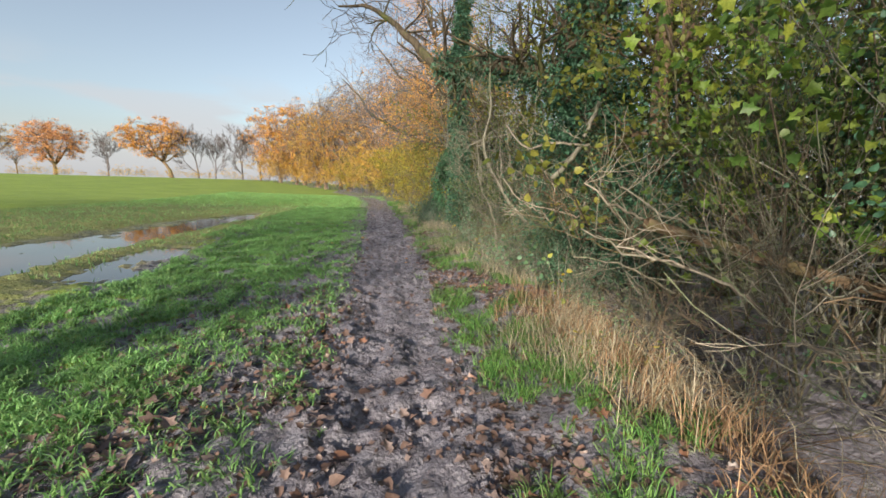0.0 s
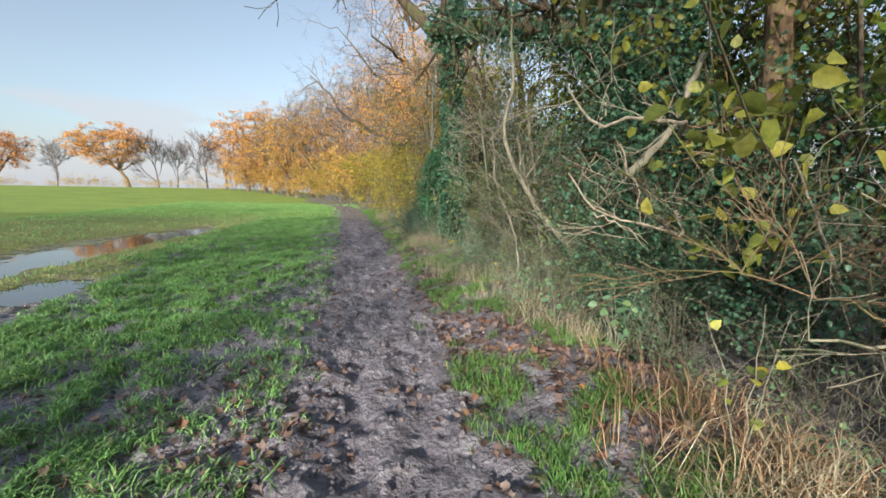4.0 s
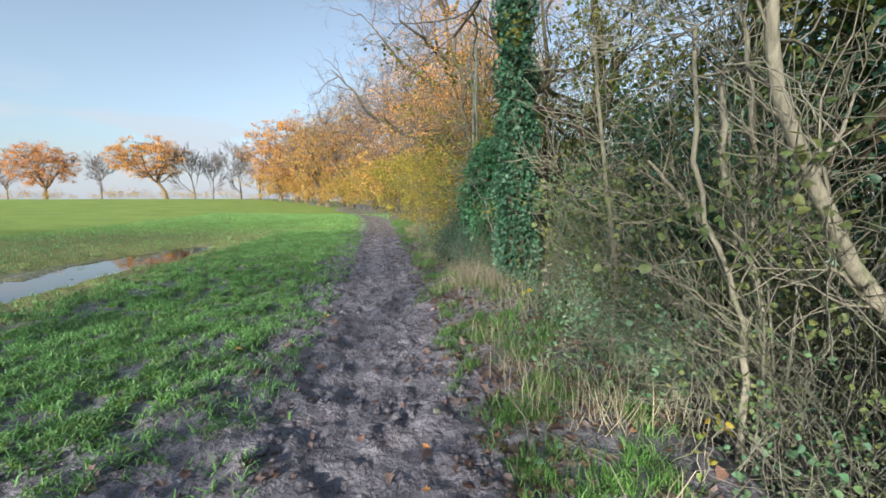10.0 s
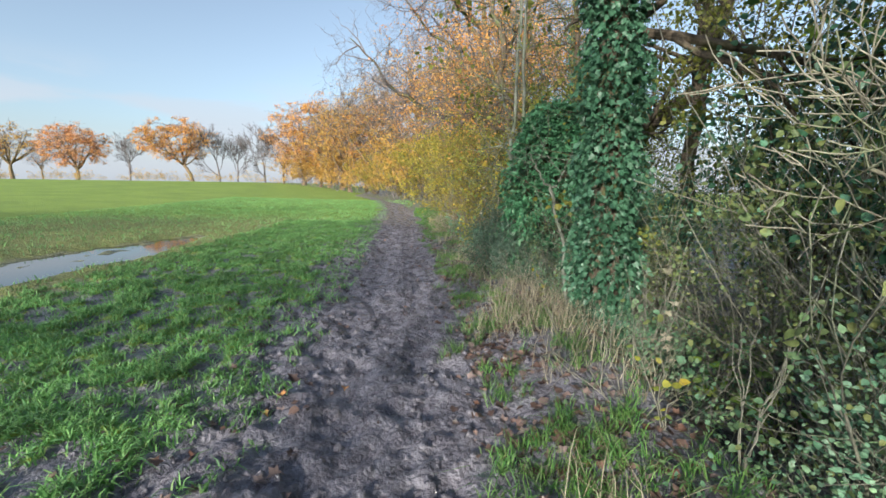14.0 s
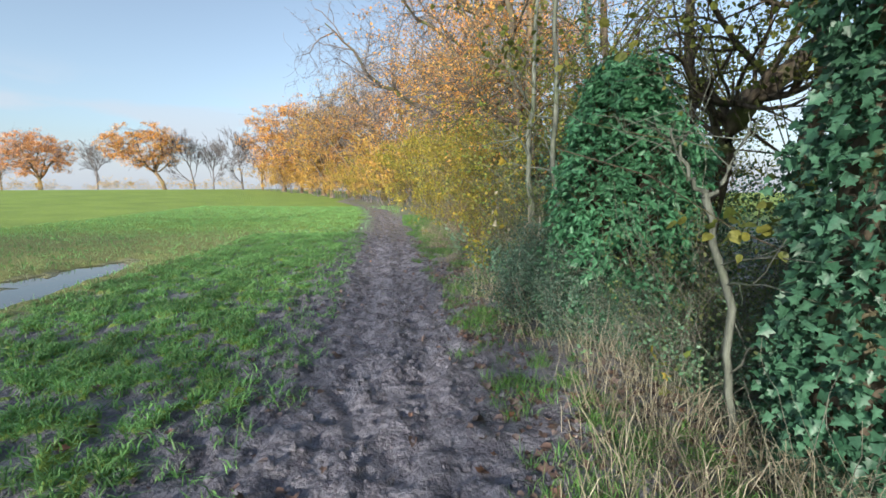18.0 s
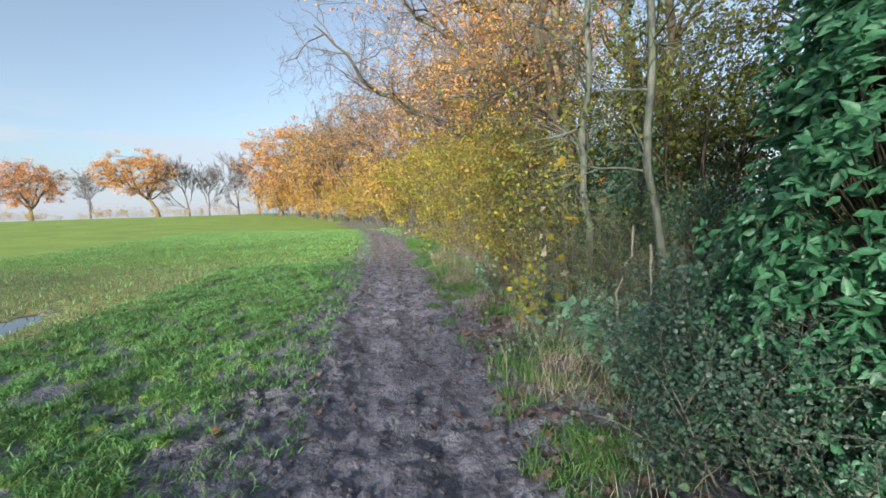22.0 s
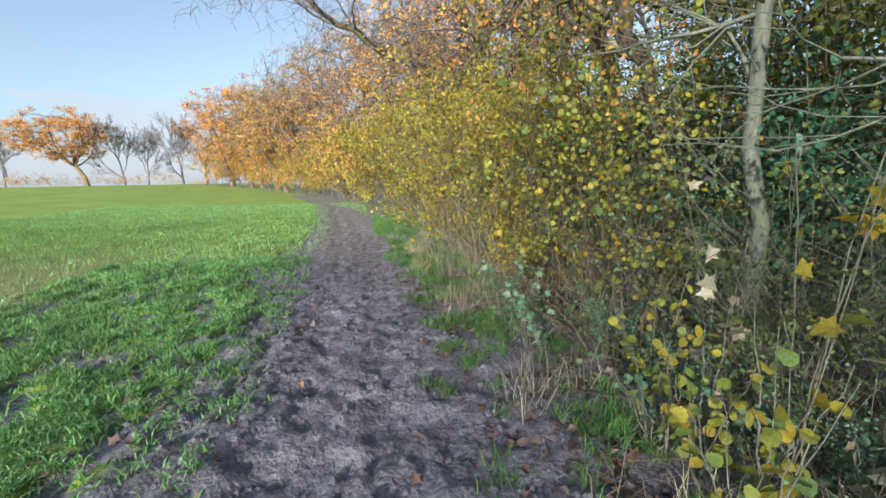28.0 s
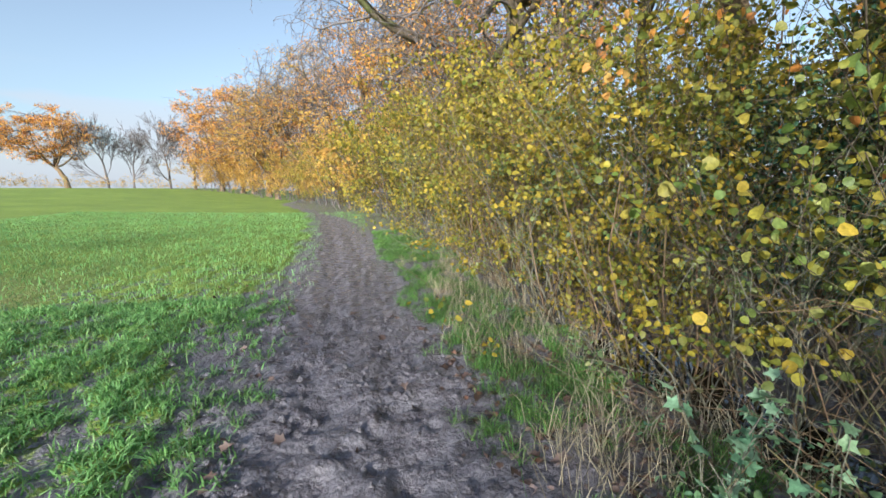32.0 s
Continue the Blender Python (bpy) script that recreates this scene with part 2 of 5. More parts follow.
YELLOW = leaf_mat("yellow_leaf", [(0.14, 0.19, 0.036), (0.34, 0.29, 0.045), (0.56, 0.41, 0.05), (0.2, 0.23, 0.045), (0.5, 0.36, 0.05), (0.17, 0.21, 0.04)], 0.5, 0.42)
LEMON = leaf_mat("lemon_leaf", [(0.15, 0.25, 0.06), (0.3, 0.33, 0.06), (0.5, 0.43, 0.06), (0.2, 0.3, 0.09), (0.56, 0.4, 0.05), (0.16, 0.27, 0.1)], 0.5, 0.4)
ORANGE = leaf_mat("orange_leaf", [(0.450, 0.184, 0.058), (0.720, 0.307, 0.072), (0.820, 0.415, 0.101), (0.570, 0.292, 0.086), (0.750, 0.492, 0.144)], 0.6, 0.4)
RUSSET = leaf_mat("russet_leaf", [(0.478, 0.201, 0.090), (0.688, 0.311, 0.120), (0.777, 0.404, 0.150), (0.568, 0.279, 0.120)], 0.6, 0.35)
GOLD = leaf_mat("gold_leaf", [(0.465, 0.246, 0.066), (0.628, 0.355, 0.088), (0.573, 0.383, 0.088), (0.410, 0.300, 0.088)], 0.6, 0.4)
PALE = leaf_mat("pale_bramble_leaf", [(0.13, 0.27, 0.155), (0.2, 0.36, 0.23), (0.28, 0.42, 0.29), (0.22, 0.36, 0.17)], 0.45, 0.3)
BRACKEN = leaf_mat("bracken", [(0.2, 0.12, 0.07), (0.34, 0.21, 0.12), (0.48, 0.33, 0.2), (0.28, 0.15, 0.09)], 0.6, 0.3)
GREEN = leaf_mat("hedge_leaf", [(0.05, 0.1, 0.03), (0.1, 0.19, 0.04), (0.2, 0.3, 0.05), (0.32, 0.36, 0.06)], 0.45, 0.42)
FALLEN = leaf_mat("fallen_leaf", [(0.05, 0.032, 0.028), (0.11, 0.068, 0.055), (0.17, 0.11, 0.09), (0.21, 0.16, 0.15), (0.18, 0.085, 0.05)], 0.4, 0.05, 0.45)
CROP = leaf_mat("crop_blade", [(0.105, 0.23, 0.07), (0.165, 0.35, 0.105), (0.24, 0.45, 0.14), (0.18, 0.35, 0.15), (0.26, 0.37, 0.12)], 0.5, 0.35)
VERGE = leaf_mat("verge_blade", [(0.07, 0.18, 0.05), (0.12, 0.27, 0.07), (0.2, 0.35, 0.09), (0.15, 0.22, 0.09)], 0.45, 0.35)
STRAW = leaf_mat("straw_blade", [(0.24, 0.2, 0.13), (0.38, 0.33, 0.23), (0.52, 0.46, 0.35), (0.3, 0.28, 0.19)], 0.6, 0.25)


def water_material():
    m, n, l, p, o = bare("puddle_water", 0.04, 0.5)
    p.inputs["Base Color"].default_value = (0.035, 0.028, 0.02, 1)
    tc = n.new("ShaderNodeTexCoord")
    t = noise_node(n, l, 9, 2, coord=tc.outputs["Object"])
    b = n.new("ShaderNodeBump")
    b.inputs["Strength"].default_value, b.inputs["Distance"].default_value = 0.04, 0.01
    l.new(t.outputs[0], b.inputs["Height"])
    l.new(b.outputs[0], p.inputs["Normal"])
    return m


WATER = water_material()

# ---- mesh tools ----
R = np.random.default_rng(7)


def hash2(i, j, seed):
    h = (i.astype(np.int64) * 374761393 + j.astype(np.int64) * 668265263 + seed * 1274126177) & 0x7FFFFFFF
    h = ((h ^ (h >> 13)) * 1274126177) & 0x7FFFFFFF
    return ((h ^ (h >> 16)) & 0xFFFF) / 65535.0


def vnoise(x, y, scale, seed=0):
    x, y = np.asarray(x, float) * scale + 1000, np.asarray(y, float) * scale + 1000
    i, j = np.floor(x), np.floor(y)
    u, v = x - i, y - j
    u, v = u * u * (3 - 2 * u), v * v * (3 - 2 * v)
    a, b = hash2(i, j, seed), hash2(i + 1, j, seed)
    c, d = hash2(i, j + 1, seed), hash2(i + 1, j + 1, seed)
    return (a * (1 - u) + b * u) * (1 - v) + (c * (1 - u) + d * u) * v


def fbm(x, y, scale, seed=0, octaves=3):
    out, amp, tot = 0, 1.0, 0
    for k in range(octaves):
        out, tot = out + amp * vnoise(x, y, scale * 2**k, seed + 17 * k), tot + amp
        amp *= 0.5
    return out / tot


def smooth(v, lo, hi):
    t = np.clip((v - lo) / (hi - lo), 0, 1)
    return t * t * (3 - 2 * t)


WATER_Z = -0.08


def basin(x, y):
    """How deep a spot lies in the flooded wheel marks of the field."""
    mid = -7.5 + 0.125 * (y - 12)
    half = np.interp(y, [6, 10, 14, 19, 22.5], [2.6, 1.5, 1.25, 1.1, 0.35])
    a = np.exp(-(((x - mid) / half) ** 4)) * smooth(y, 5, 9) * (1 - smooth(y, 21.6, 23.2))
    b = np.exp(-(((x + 4.75 + 0.1 * (y - 9.3)) / 0.72) ** 2)) * smooth(y, 7.4, 8.4) * (1 - smooth(y, 10.4, 12.2))
    return np.maximum(a, 0.85 * b)


def clump(x, y):
    """Where the crop stands in tufts, with bare soil between."""
    return smooth(0.65 * fbm(x, y * 0.62, 6.0, 41, 2) + 0.35 * fbm(x, y * 0.8, 15.0, 42, 1), 0.44, 0.56)


def ground_z(x, y):
    x, y = np.asarray(x, float), np.asarray(y, float)
    d = (x - path_mid(y)) / path_half(y)
    near = np.exp(-((np.hypot(x, y - 14) / 30) ** 2))
    onpath = np.exp(-(d**4))
    z = (fbm(x, y, 0.5, 3) - 0.5) * 0.1 * near
    z = z + (fbm(x, y, 4.2, 5, 3) - 0.5) * (0.07 + 0.05 * onpath) * near
    soil = np.exp(-((np.abs(d + 0.6) / 2.6) ** 4))
    z = z + (fbm(x, y, 12.0, 6, 2) - 0.5) * (0.04 + 0.03 * soil) * near
    z = z + np.abs(fbm(x, y, 7.0, 8, 2) - 0.5) * 0.1 * soil * near
    z = z + (clump(x, y) - 0.5) * 0.035 * smooth(-d, 1.0, 1.6) * near
    z = z - 0.03 * onpath - 0.02 * np.exp(-(((d - 0.5) / 0.25) ** 2)) - 0.02 * np.exp(-(((d + 0.5) / 0.25) ** 2))
    bank = smooth(x - path_mid(y), 0.75, 1.5)
    z = z + 0.12 * bank * (1 - smooth(y, 12, 20)) + 0.03 * bank
    z = z - 0.5 * smooth(x, 1.9, 2.6) * (1 - smooth(x, 3.2, 4.6)) * (1 - smooth(y, 36, 42))
    z = z - basin(x, y) * (0.17 + 0.3 * (fbm(x, y * 0.35, 1.5, 9) - 0.5) + 0.16 * (fbm(x, y * 0.5, 4.0, 10) - 0.5))
    far = np.hypot(x, y)
    z = z + 1.5 * smooth(y - 0.45 * x, 30, 105) * (0.12 + 0.88 * smooth(-x, 0, 34)) - 9.0 * smooth(far, 125, 420)
    return z


def raw_mesh(name, verts, tris, mat, smooth_shade=True):
    me = bpy.data.meshes.new(name)
    verts, tris = np.ascontiguousarray(verts, np.float32), np.ascontiguousarray(tris, np.int32)
    me.vertices.add(len(verts))
    me.vertices.foreach_set("co", verts.ravel())
    me.loops.add(len(tris) * 3)
    me.loops.foreach_set("vertex_index", tris.ravel())
    me.polygons.add(len(tris))
    me.polygons.foreach_set("loop_start", np.arange(0, len(tris) * 3, 3, dtype=np.int32))
    if smooth_shade:
        me.polygons.foreach_set("use_smooth", np.ones(len(tris), bool))
    me.materials.append(mat)
    me.update(calc_edges=True)
    return me


class Geo:
    """Gathers triangles of one mesh."""

    def __init__(self):
        self.v, self.t, self.n = [], [], 0

    def add(self, v, t):
        self.v.append(v)
        self.t.append(t + self.n)
        self.n += len(v)

    def tube(self, pts, rad, sides=5):
        pts, rad = np.asarray(pts, float), np.asarray(rad, float)
        k = len(pts)
        d = np.gradient(pts, axis=0)
        d /= np.linalg.norm(d, axis=1)[:, None] + 1e-9
        ref = np.where(np.abs(d[:, 2:3]) > 0.9, [[1.0, 0, 0]], [[0, 0, 1.0]])
        a = np.cross(d, ref)
        a /= np.linalg.norm(a, axis=1)[:, None] + 1e-9
        b = np.cross(d, a)
        th = np.arange(sides) * 2 * math.pi / sides
        ring = pts[:, None] + rad[:, None, None] * (a[:, None] * np.cos(th)[None, :, None] + b[:, None] * np.sin(th)[None, :, None])
        i, j = np.meshgrid(np.arange(k - 1), np.arange(sides), indexing="ij")
        p = (i * sides + j).ravel()
        q = (i * sides + (j + 1) % sides).ravel()
        t = np.concatenate([np.stack([p, p + sides, q], 1), np.stack([q, p + sides, q + sides], 1)])
        self.add(ring.reshape(-1, 3), t)

    def leaves(self, pos, way, size, shape="diamond", curl=0.25, rng=R, lying=0.0):
        """Leaves at pos that point along way, each turned at random about it."""
        outline, tris = SHAPES[shape]
        n = len(pos)
        if not n:
            return
        way = way / (np.linalg.norm(way, axis=1)[:, None] + 1e-9)
        side = np.cross(way, rng.normal(0, 1, (n, 3)) * (1 - lying) + np.array([0, 0, 2.0]) * lying)
        side /= np.linalg.norm(side, axis=1)[:, None] + 1e-9
        up = np.cross(side, way)
        u, v = outline[:, 0], outline[:, 1]
        w = curl * (np.abs(v) * 0.8 - u * u * 0.6)
        size = np.broadcast_to(size, (n,))[:, None, None]
        verts = pos[:, None] + size * (way[:, None] * u[None, :, None] + side[:, None] * v[None, :, None] + up[:, None] * w[None, :, None])
        m = len(outline)
        self.add(verts.reshape(-1, 3), (tris[None] + (np.arange(n) * m)[:, None, None]).reshape(-1, 3))

    def blades(self, base, height, width, lean, rng=R, bend=0.5):
        """Blades of grass: two joints, bent over along lean."""
        n = len(base)
        if not n:
            return
        a = rng.uniform(0, 2 * math.pi, n)
        side = np.stack([np.cos(a), np.sin(a), 0 * a], 1)
        h, w = np.broadcast_to(height, (n,))[:, None], np.broadcast_to(width, (n,))[:, None]
        zed = np.array([[0, 0, 1.0]])
        mid = base + zed * h * 0.6 + lean * h * 0.3
        tip = base + zed * h * (1 - bend * 0.5 * np.linalg.norm(lean, axis=1)[:, None]) + lean * h
        verts = np.stack([base - side * w, base + side * w, mid - side * w * 0.75, mid + side * w * 0.75, tip], 1)
        tris = np.array([[0, 1, 3], [0, 3, 2], [2, 3, 4]])
        self.add(verts.reshape(-1, 3), (tris[None] + (np.arange(n) * 5)[:, None, None]).reshape(-1, 3))

    def mesh(self, name, mat, smooth_shade=True):
        return raw_mesh(name, np.concatenate(self.v), np.concatenate(self.t), mat, smooth_shade)


SHAPES = {
    "diamond": (np.array([(0, 0), (0.45, -0.34), (1, 0), (0.45, 0.34)]), np.array([(0, 1, 2), (0, 2, 3)])),
    "ovate": (np.array([(0, 0), (0.2, -0.36), (0.6, -0.34), (1, 0), (0.6, 0.34), (0.2, 0.36)]), np.array([(0, 1, 2), (0, 2, 3), (0, 3, 4), (0, 4, 5)])),
    "round": (np.array([(0, 0), (0.12, -0.4), (0.5, -0.52), (0.85, -0.3), (1, 0), (0.85, 0.3), (0.5, 0.52), (0.12, 0.4)]), np.array([(0, 1, 2), (0, 2, 3), (0, 3, 4), (0, 4, 5), (0, 5, 6), (0, 6, 7)])),
    "lobed": (np.array([(0, 0), (-0.05, -0.42), (0.32, -0.3), (0.5, -0.52), (0.6, -0.2), (1, 0), (0.6, 0.2), (0.5, 0.52), (0.32, 0.3), (-0.05, 0.42)]), np.array([(0, 1, 2), (0, 2, 4), (2, 3, 4), (0, 4, 5), (0, 5, 6), (0, 6, 8), (6, 7, 8), (0, 8, 9)])),
    "rhomb": (np.array([(0, 0), (0.35, -0.22), (0.6, -0.17), (1, 0), (0.6, 0.17), (0.35, 0.22)]), np.array([(0, 1, 2), (0, 2, 3), (0, 3, 4), (0, 4, 5)])),
    "long": (np.array([(0, 0), (0.3, -0.17), (0.7, -0.15), (1, 0), (0.7, 0.15), (0.3, 0.17)]), np.array([(0, 1, 2), (0, 2, 3), (0, 3, 4), (0, 4, 5)])),
}


def part(name, geo, mat, parent, label="", smooth_shade=True):
    ob = new(name, geo.mesh(name, mat, smooth_shade))
    ob.parent = parent
    if label:
        ob["label"] = label
    return ob


def stand(name, x, y, z, label, category, group=""):
    """An Empty at the foot of a thing."""
    ob = new(name)
    ob.empty_display_size = 0.1
    ob.location = (x, y, z)
    return tagged(ob, label, category, group)


def unit(v):
    return v / (np.linalg.norm(v) + 1e-9)


def grow(rng, p, d, length, r, depth, opt, out, tips):
    """One branch and, from it, its side branches; out: (points, radii, depth); tips: points and ways of the last twigs."""
    n = opt.get("joints", 5) if depth else 3
    pts, ways = [np.array(p, float)], []
    d = unit(np.array(d, float))
    for _ in range(n):
        d = unit(d + rng.normal(0, opt["wob"], 3) + np.array([0, 0, opt["up"]]))
        pts.append(pts[-1] + d * length / n)
        ways.append(d)
    rad = r * np.linspace(1, 0.5 if depth else 0.25, n + 1)
    out.append((np.array(pts), rad, depth))
    if depth == 0:
        tips.extend((pts[k + 1], ways[k]) for k in range(n))
        return
    for k in range(opt["kids"][depth]):
        u = rng.uniform(opt.get("first", 0.3), 1.0) if k else 1.0
        i = min(int(u * n), n - 1)
        q = pts[i] + (pts[i + 1] - pts[i]) * (u * n - i)
        way = ways[i]
        off = np.cross(way, rng.normal(0, 1, 3))
        s = opt["spread"] * rng.uniform(0.6, 1.3) * (0.4 if k == 0 else 1)
        grow(rng, q, unit(way + unit(off) * s), length * rng.uniform(*opt["short"]), r * (1 - 0.45 * u) * rng.uniform(0.45, 0.7), depth - 1, opt, out, tips)


def wood(branches, thin=0.003, only=None):
    g = Geo()
    for pts, rad, depth in branches:
        if only is None or depth in only:
            g.tube(pts, np.maximum(rad, thin), 8 if rad[0] > 0.08 else 5 if rad[0] > 0.02 else 3)
    return g


def leaf_cloud(rng, tips, per, size, scatter, shape="diamond", droop=0.3, curl=0.3):
    g = Geo()
    p = np.array([t[0] for t in tips])
    w = np.array([t[1] for t in tips])
    k = rng.integers(0, len(p), int(len(p) * per))
    pos = p[k] + rng.normal(0, scatter, (len(k), 3))
    way = w[k] + rng.normal(0, 0.9, (len(k), 3)) - np.array([0, 0, droop])
    g.leaves(pos, way, size * rng.uniform(0.6, 1.3, len(k)), shape, curl, rng)
    return g



def leaf_clumps(rng, centres, radius, per, size, shape="diamond", flat=0.55, curl=0.3, droop=0.2):
    """Leaves gathered in loose, flattened sprays about the centres."""
    g = Geo()
    n = len(centres)
    rad = radius * rng.uniform(0.5, 1.35, n)
    k = np.repeat(np.arange(n), rng.poisson(per, n))
    off = rng.normal(0, 0.5, (len(k), 3)) * np.array([1, 1, flat]) * rad[k][:, None]
    way = off / (rad[k][:, None] + 1e-9) + rng.normal(0, 0.7, (len(k), 3)) - np.array([0, 0, droop])
    g.leaves(centres[k] + off, way, size * rng.uniform(0.55, 1.3, len(k)), shape, curl, rng)
    return g

# ---- ground ----


def axis_lines(lo, hi, step, far, ratio):
    mid = list(np.arange(lo, hi + 1e-6, step))
    a, s = hi, step
    out = []
    while a < far:
        s *= ratio
        a += s
        out.append(a)
    a, s = lo, step
    back = []
    while a > -far:
        s *= ratio
        a -= s
        back.append(a)
    return np.array(back[::-1] + mid + out)


def cover_of(x, y):
    """Grass cover and bare, yellowed ground of the field."""
    d = (x - path_mid(y)) / path_half(y)
    left = path_mid(y) - path_half(y) - x
    edge = np.interp(y, [0, 8, 12, 16, 22], [2.2, 2.0, 1.3, 0.7, 0.4])
    grass = np.where(d < 0, smooth(left, 0.0, edge) * 0.95, smooth(d, 1.15, 2.0) * 0.45)
    grass = np.where((d < 0) & (left > 0), np.maximum(grass, 0.4 * smooth(left, 0.02, 0.4)) * (0.55 + 0.6 * smooth(fbm(x, y, 6.5, 31), 0.4, 0.58)) + 0.25 * smooth(left, 2.0, 4.0), grass)
    grass = np.where((d < 0) & (left > 0), grass * (0.68 + 0.32 * smooth(left, 0.3, 1.4)), grass)
    late = smooth(y, 11, 15)
    ragged = smooth(left + 1.1 * (fbm(x, y, 2.6, 33) - 0.5) + 0.6 * (fbm(x, y, 9.0, 34) - 0.5), 0.05, 1.1)
    grass = np.where(d < 0, grass * (1 - late) + late * (left > 0) * np.maximum(ragged, 0.3 * smooth(left, 0.0, 0.3)), grass)
    grass = grass * (1 - 0.8 * smooth(x, 1.7, 2.4) * (1 - smooth(y, 34, 44)))
    olive = smooth(-x, 3.4, 5.2) * (1 - smooth(-x, 12, 22)) * (1 - smooth(y, 24, 36)) * 0.8
    grass = grass - 1.1 * smooth(basin(x, y), 0.25, 0.6)
    grass = grass + 0.9 * smooth(x, 3.5, 5)
    return np.clip(grass, 0, 1), np.clip(olive, 0, 1)


xs = axis_lines(-4.6, 2.4, 0.04, 700, 1.07)
ys = axis_lines(1.8, 24.0, 0.045, 700, 1.065)
gx, gy = np.meshgrid(xs, ys)
gv = np.stack([gx, gy, ground_z(gx, gy)], -1).reshape(-1, 3)
ii, jj = np.meshgrid(np.arange(len(ys) - 1), np.arange(len(xs) - 1), indexing="ij")
aa = (ii * len(xs) + jj).ravel()
gt = np.concatenate([np.stack([aa, aa + 1, aa + 1 + len(xs)], 1), np.stack([aa, aa + 1 + len(xs), aa + len(xs)], 1)])
ground = new("ground", raw_mesh("ground", gv, gt, GROUND))
tagged(ground, "muddy trodden field path beside green winter crop", "ground", kind="structure")
attr = ground.data.color_attributes.new("cover", "FLOAT_COLOR", "POINT")
ga, gb = cover_of(gv[:, 0], gv[:, 1])
near_ = (1 - smooth(-gv[:, 0], 4.0, 7.0)) * (1 - smooth(gv[:, 1], 24, 40))
patch = 1 - (0.8 - 0.35 * smooth(gv[:, 1], 14, 22)) * (1 - clump(gv[:, 0], gv[:, 1]))
attr.data.foreach_set("color", np.stack([ga * (1 - near_ + near_ * patch * 0.72), gb, 0 * ga, 0 * ga + 1], 1).astype(np.float32).ravel())

pg = Geo()
px, py = np.meshgrid(np.linspace(-24, -2.5, 24), np.linspace(7, 24, 20))
k = (np.arange(19)[:, None] * 24 + np.arange(23)[None]).ravel()
pg.add(np.stack([px, py, 0 * px + WATER_Z], -1).reshape(-1, 3), np.concatenate([np.stack([k, k + 1, k + 25], 1), np.stack([k, k + 25, k + 24], 1)]))
tagged(new("puddle_water", pg.mesh("puddle_water", WATER)), "shallow rainwater puddle flooding wheel marks in the field", "puddle", kind="structure")

# ---- grass and fallen leaves ----


def spots(rng, n, x0, x1, y0, y1, dense):
    """Points kept with the chance dense(x, y)."""
    x, y = rng.uniform(x0, x1, n), rng.uniform(y0, y1, n)
    keep = rng.random(n) < dense(x, y)
    x, y = x[keep], y[keep]
    return np.stack([x, y, ground_z(x, y)], 1)


def tufts(rng, centres, per, spread):
    c = np.repeat(centres, per, 0)
    c = c + rng.normal(0, 1, c.shape) * np.array([spread, spread, 0])
    c[:, 2] = ground_z(c[:, 0], c[:, 1]) - 0.01
    return c


def grass(name, label, base, height, width, lean, mat, rng):
    g = Geo()
    n = len(base)
    h = height * rng.uniform(0.5, 1.4, n)
    g.blades(base, h, width, rng.normal(0, lean, (n, 3)) * np.array([1, 1, 0]), rng)
    return tagged(new(name, g.mesh(name, mat)), label, "grass", kind="stuff")


def crop_density(x, y):
    a, b = cover_of(x, y)
    rows = 0.55 + 0.45 * np.cos((x * 0.97 + y * 0.12) * 2 * math.pi / 0.16)
    return a * (0.1 + 0.9 * clump(x, y)) * (0.7 + 0.3 * rows) * (1 - 0.5 * b)


r1 = np.random.default_rng(11)
near_crop = spots(r1, 46000, -4.2, 0.0, 1.6, 13, crop_density)
mid_crop = spots(r1, 42000, -5.0, 0.0, 13, 27, crop_density)
grass("field_crop", "short green winter crop growing in the muddy field", tufts(r1, np.concatenate([near_crop, mid_crop]), 6, 0.028), 0.075, 0.006, 1.0, CROP, r1)
wide_crop = spots(r1, 60000, -16, 0, 8, 48, lambda x, y: cover_of(x, y)[0] * (1 - 0.7 * cover_of(x, y)[1]) * (smooth(y, 22, 28) + smooth(-x, 4, 5)).clip(0, 1))
grass("field_crop", "green winter crop spreading over the wider field", tufts(r1, wide_crop, 2, 0.05), 0.09, 0.007, 0.5, CROP, r1)


def verge_density(x, y):
    o = x - path_mid(y) - path_half(y)
    return smooth(o + 0.5 * (fbm(x, y, 3.0, 52) - 0.5), 0.0, 0.4) * (1 - smooth(x, 1.5, 2.1)) * (smooth(fbm(x, y, 2.2, 51), 0.44, 0.62) * 0.85 + 0.05) * np.interp(y, [2, 12, 15, 21, 23], [1.0, 1.0, 0.75, 0.75, 1.3])


verge = spots(r1, 9500, 0.2, 2.2, 1.5, 36, verge_density)
grass("verge_grass", "bright green grass tufts along the path's verge", tufts(r1, verge, 22, 0.032), 0.115, 0.0034, 0.8, VERGE, r1)


def straw_density(x, y):
    o = x - path_mid(y) - path_half(y)
    return smooth(o, 0.3, 0.7) * (1 - smooth(x, 1.8, 2.3)) * smooth(fbm(x, y, 1.1, 61), 0.42, 0.6)


straw = spots(r1, 2600, 0.5, 2.3, 1.5, 30, lambda x, y: straw_density(x, y) * np.interp(y, [6, 8, 13, 14, 19], [1.0, 0.6, 0.6, 1.0, 0.5]))
grass("dry_grass", "bleached dry grass stems leaning out of the hedge bottom", tufts(r1, straw, 14, 0.08), 0.3, 0.0026, 0.7, STRAW, r1)


def bracken_density(x, y):
    return np.exp(-(((x - 1.75) / 0.3) ** 2)) * (smooth(y, 2.0, 2.6) - smooth(y, 5.4, 6.6)) * (0.35 + 0.65 * smooth(fbm(x, y, 2.5, 66), 0.4, 0.6))


